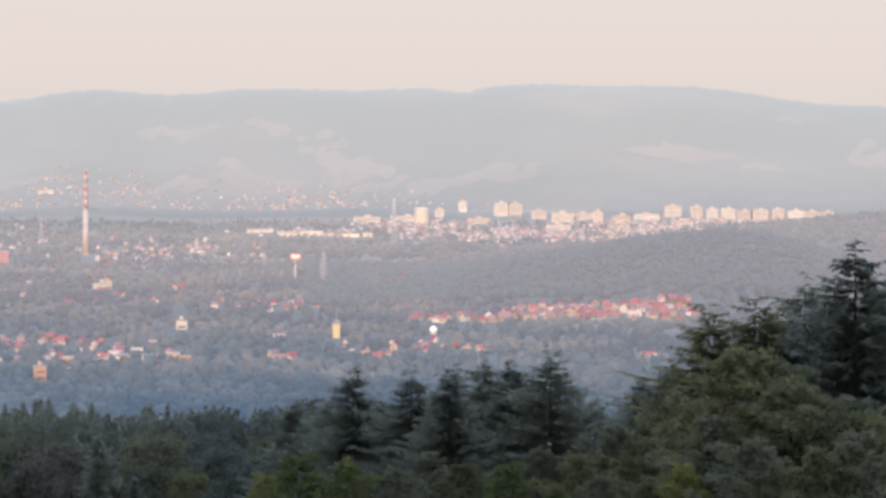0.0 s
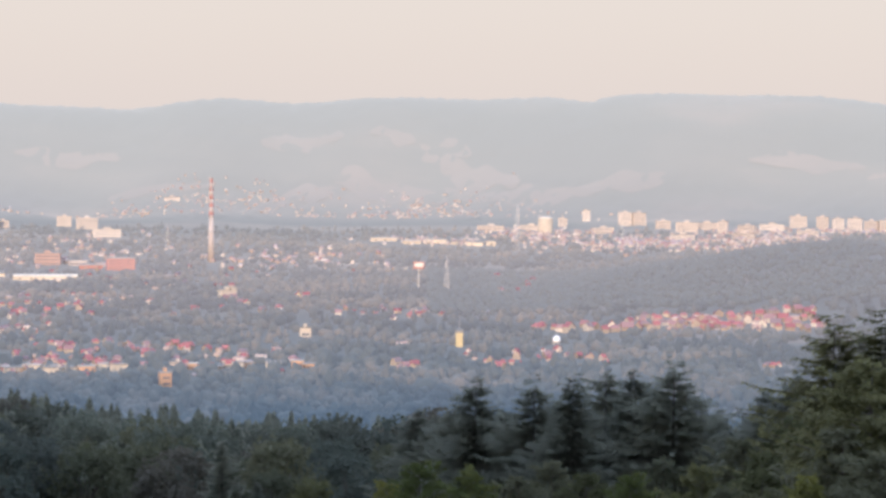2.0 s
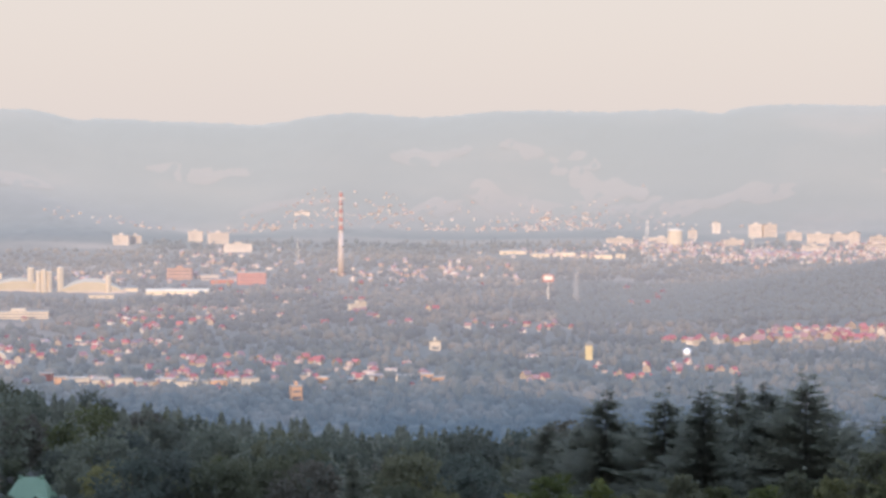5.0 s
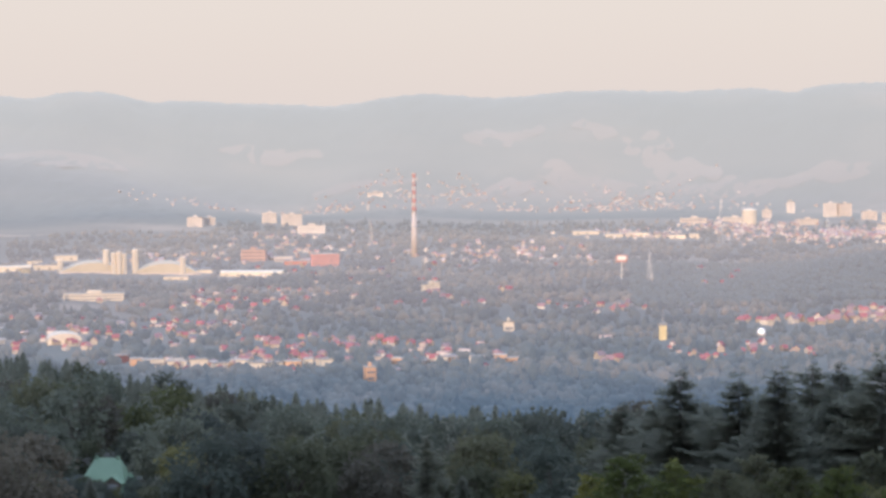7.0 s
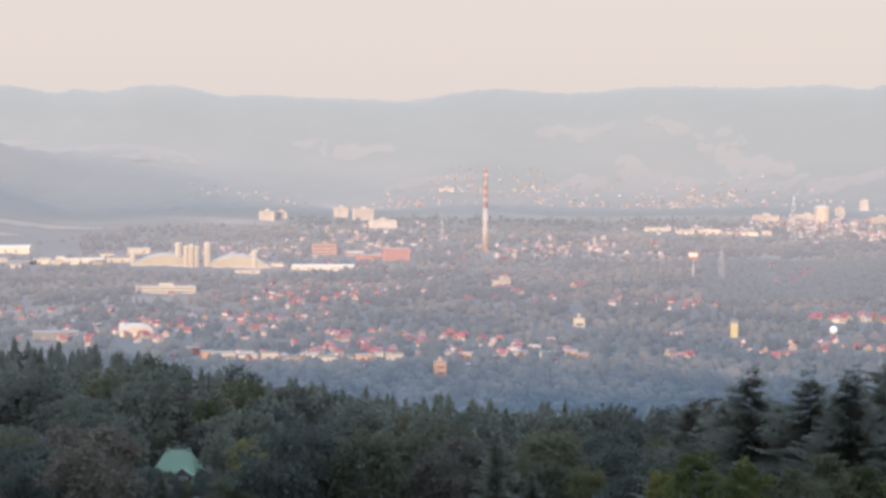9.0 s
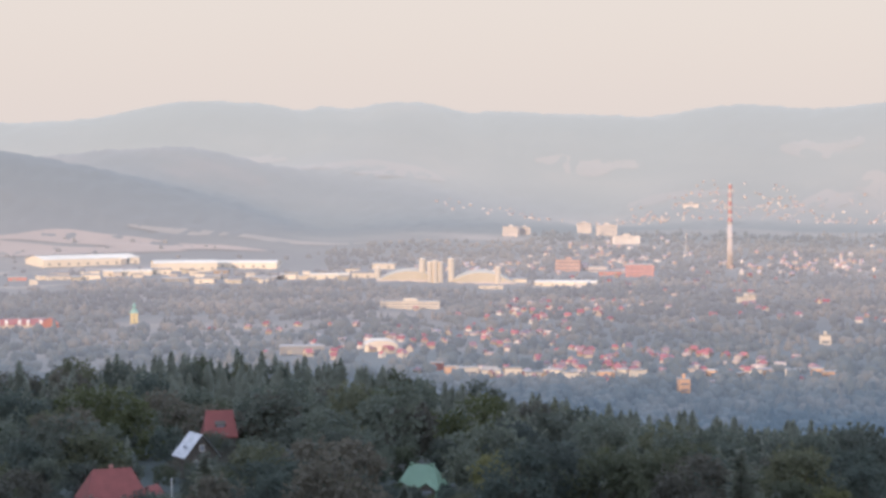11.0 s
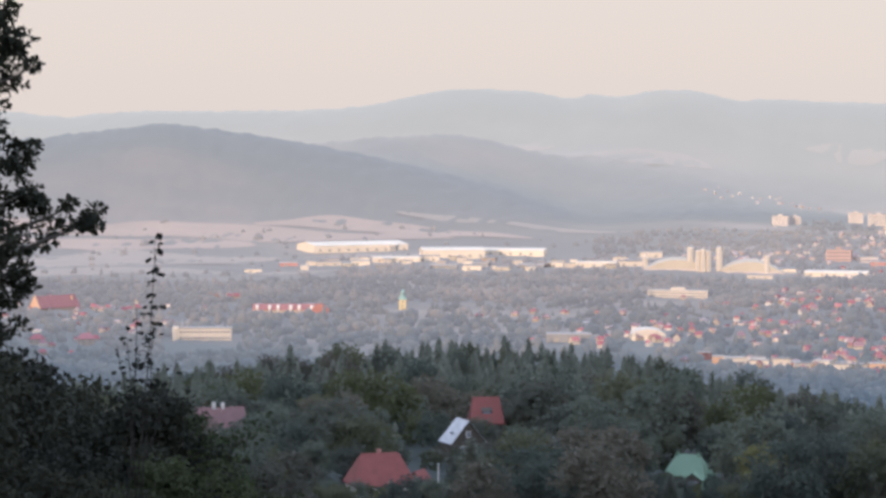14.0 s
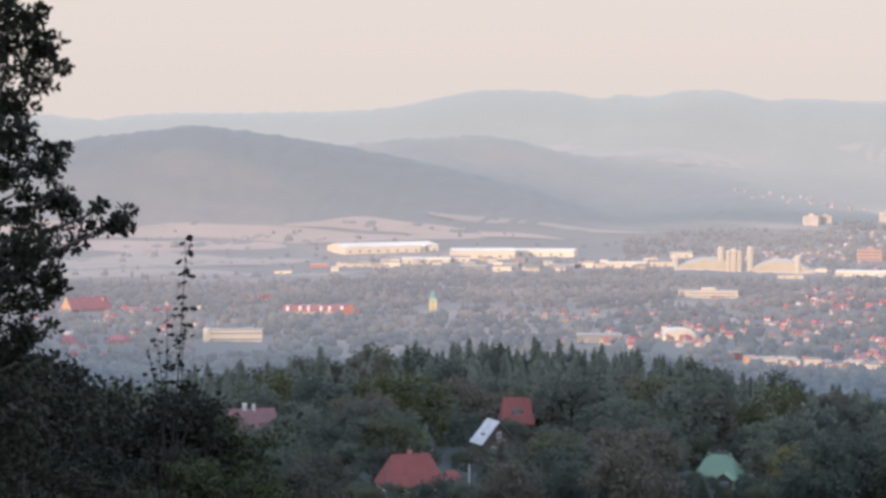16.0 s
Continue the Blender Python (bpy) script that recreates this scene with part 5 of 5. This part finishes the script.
def oak():
    rng = np.random.default_rng(81)
    base = spot(37.6, 34)
    ob = thing("oak", base, "dark leafy oak with long reaching boughs", "tree")
    inv = base.inverted()
    bm = bmesh.new()
    limb(bm, (0, 0, -1), (0.2, 0, 9), 0.36, 0.24, 10)
    leader = bmesh.new()
    limb(leader, (0.2, 0, 8.9), (0.1, 0.3, 14.5), 0.25, 0.05, 8)
    part("bough", leader, BARK, ob, smooth=True)
    vs, fs = [], []
    # bearing and height of the bough ends, their distance, tuft size
    for az, el, r, tuft in ((31.45, -2.05, 33.6, 0.17), (32.1, -1.75, 33.8, 0.22), (33.05, -0.40, 33.2, 0.20), (33.2, 1.6, 34.2, 0.27), (33.4, 2.6, 33.6, 0.22), (33.75, 3.1, 34.6, 0.36), (33.8, 1.0, 34.0, 0.34), (34.0, 0.2, 33.0, 0.42), (33.9, -1.2, 34.5, 0.46),
                            (33.15, -2.4, 33.5, 0.26), (33.35, -3.45, 34.2, 0.22), (33.9, -2.9, 33.2, 0.44), (34.0, -3.9, 34.5, 0.40), (33.85, -4.9, 33.6, 0.24), (34.3, -4.6, 34.2, 0.42), (34.4, 2.2, 33.4, 0.46), (34.5, 4.2, 34.4, 0.5), (34.2, -5.5, 33.8, 0.4), (33.1, -1.35, 34.0, 0.24), (35.2, -6.0, 34.0, 0.6), (35.2, 3.4, 34.0, 0.6)):
        tip = inv @ aim(az, el, r)
        root = Vector((0.2, 0, min(13.5, max(3.0, tip.z - 1.0 - 0.25 * tip.xy.length))))
        bough = bmesh.new()
        limb(bough, root, tip, 0.10, 0.012, 6, (0, 0, 0.35))
        part("bough", bough, BARK, ob, smooth=True)
        span = (tip - root).length
        for b in range(int(11 * (tuft / 0.3) ** 1.2)):
            t = max(0.3, 1 - abs(rng.normal(0, 0.17)) * min(1.3, 2.6 / span))
            c = root.lerp(tip, t) + Vector((0, 0, 0.7 * t * (1 - t))) + Vector(rng.normal(0, tuft * 0.62, 3))
            size = rng.uniform(0.07, 0.15)
            for _ in range(int(rng.uniform(34, 80))):
                d = Vector(rng.normal(size=3)).normalized()
                e = d * size * rng.random() ** 0.5
                lobed_leaf(vs, fs, c + Vector((e.x * 1.3, e.y * 1.3, e.z * 0.8)), (d + Vector(rng.normal(0, 0.6, 3))).normalized(), d.cross(Vector(rng.normal(size=3))).normalized(), rng.uniform(0.075, 0.12), rng)
    part("trunk", bm, BARK, ob, smooth=True)
    part("crown", mesh_of("crown", vs, fs, SHADED_LEAF), None, ob)


def sapling():
    rng = np.random.default_rng(91)
    base = spot(30.5, 32)
    ob = thing("sapling", base, "thin young tree with sparse dark leaves", "sapling")
    inv = base.inverted()
    vs, fs = [], []
    for a0, e0, a1, e1, n in ((30.55, -9, 30.02, -2.5, 84), (30.75, -9, 30.5, -4.3, 34), (30.45, -9, 30.1, -4.6, 34), (30.6, -8, 31.0, -5.2, 14), (30.3, -8, 29.5, -5.5, 10), (30.6, -8.5, 30.75, -5.0, 12)):
        p, q = inv @ aim(a0, e0, 32), inv @ aim(a1, e1, 32)
        twig = bmesh.new()
        limb(twig, p, q, 0.014, 0.004, 5, (0.06, 0, 0))
        part("stem", twig, DARK_BARK, ob, smooth=True)
        for k in range(n):
            t = 0.4 + 0.6 * (k + rng.random()) / n
            c = p.lerp(q, t) + Vector((0.12 * t * (1 - t), 0, 0)) + Vector(rng.normal(0, 0.045 + 0.06 * (1 - t), 3))
            d = Vector((rng.normal(0, 1), rng.normal(0, 1), -0.3)).normalized()
            lobed_leaf(vs, fs, c, d, d.cross(Vector(rng.normal(size=3))).normalized(), rng.uniform(0.08, 0.135), rng)
    part("leaves", mesh_of("leaves", vs, fs, SHADED_LEAF), None, ob)


oak()
sapling()
THICKET = [broadleaf(5, 2.0, 40, 9000, 0.13, 95, SHADED_LEAF), plume(5, 1.25, 96, SHADED_SHRUB, 170, 70, 0.11), broadleaf(5, 2.0, 40, 9000, 0.13, 97, SHADED_LEAF), plume(5, 1.2, 98, SHADED_LEAF, 170, 70, 0.11)]
for n, (az, r, el, k) in enumerate(((34.6, 44, -5.2, 0), (33.6, 46, -5.9, 2), (32.6, 58, -5.8, 0), (31.6, 44, -6.3, 2), (30.8, 42, -6.4, 3), (30.1, 40, -5.7, 3), (29.5, 42, -6.3, 1), (28.9, 46, -7.1, 1), (28.2, 48, -7.9, 1), (33.0, 36, -7.6, 0), (31.2, 36, -8.2, 0), (29.8, 36, -7.6, 1), (34.3, 34, -7.4, 2), (27.5, 50, -8.8, 1), (35.4, 40, -5.0, 0),
                                    (32.2, 40, -7.0, 2), (30.4, 37, -7.2, 3), (29.2, 40, -7.4, 1), (28.6, 42, -8.2, 3), (33.8, 40, -6.4, 0), (31.9, 34, -8.6, 2), (30.4, 34, -8.8, 0))):
    g = float(land(az, r))
    s = (r * math.tan(radians(el)) - g) / 5.2
    label = ("dark leafy shrub in a dense thicket", "greener upright shrub at the thicket's edge", "dark leafy shrub in a dense thicket", "dark upright shrub in the thicket")[k]
    plant("shrub", THICKET[k], pose(-r * math.sin(radians(az)), r * math.cos(radians(az)), g, 0, 0, 77 * n) @ Matrix.Diagonal((s * 0.95, s * 0.95, s, 1)), label, "shrub", "thicket")
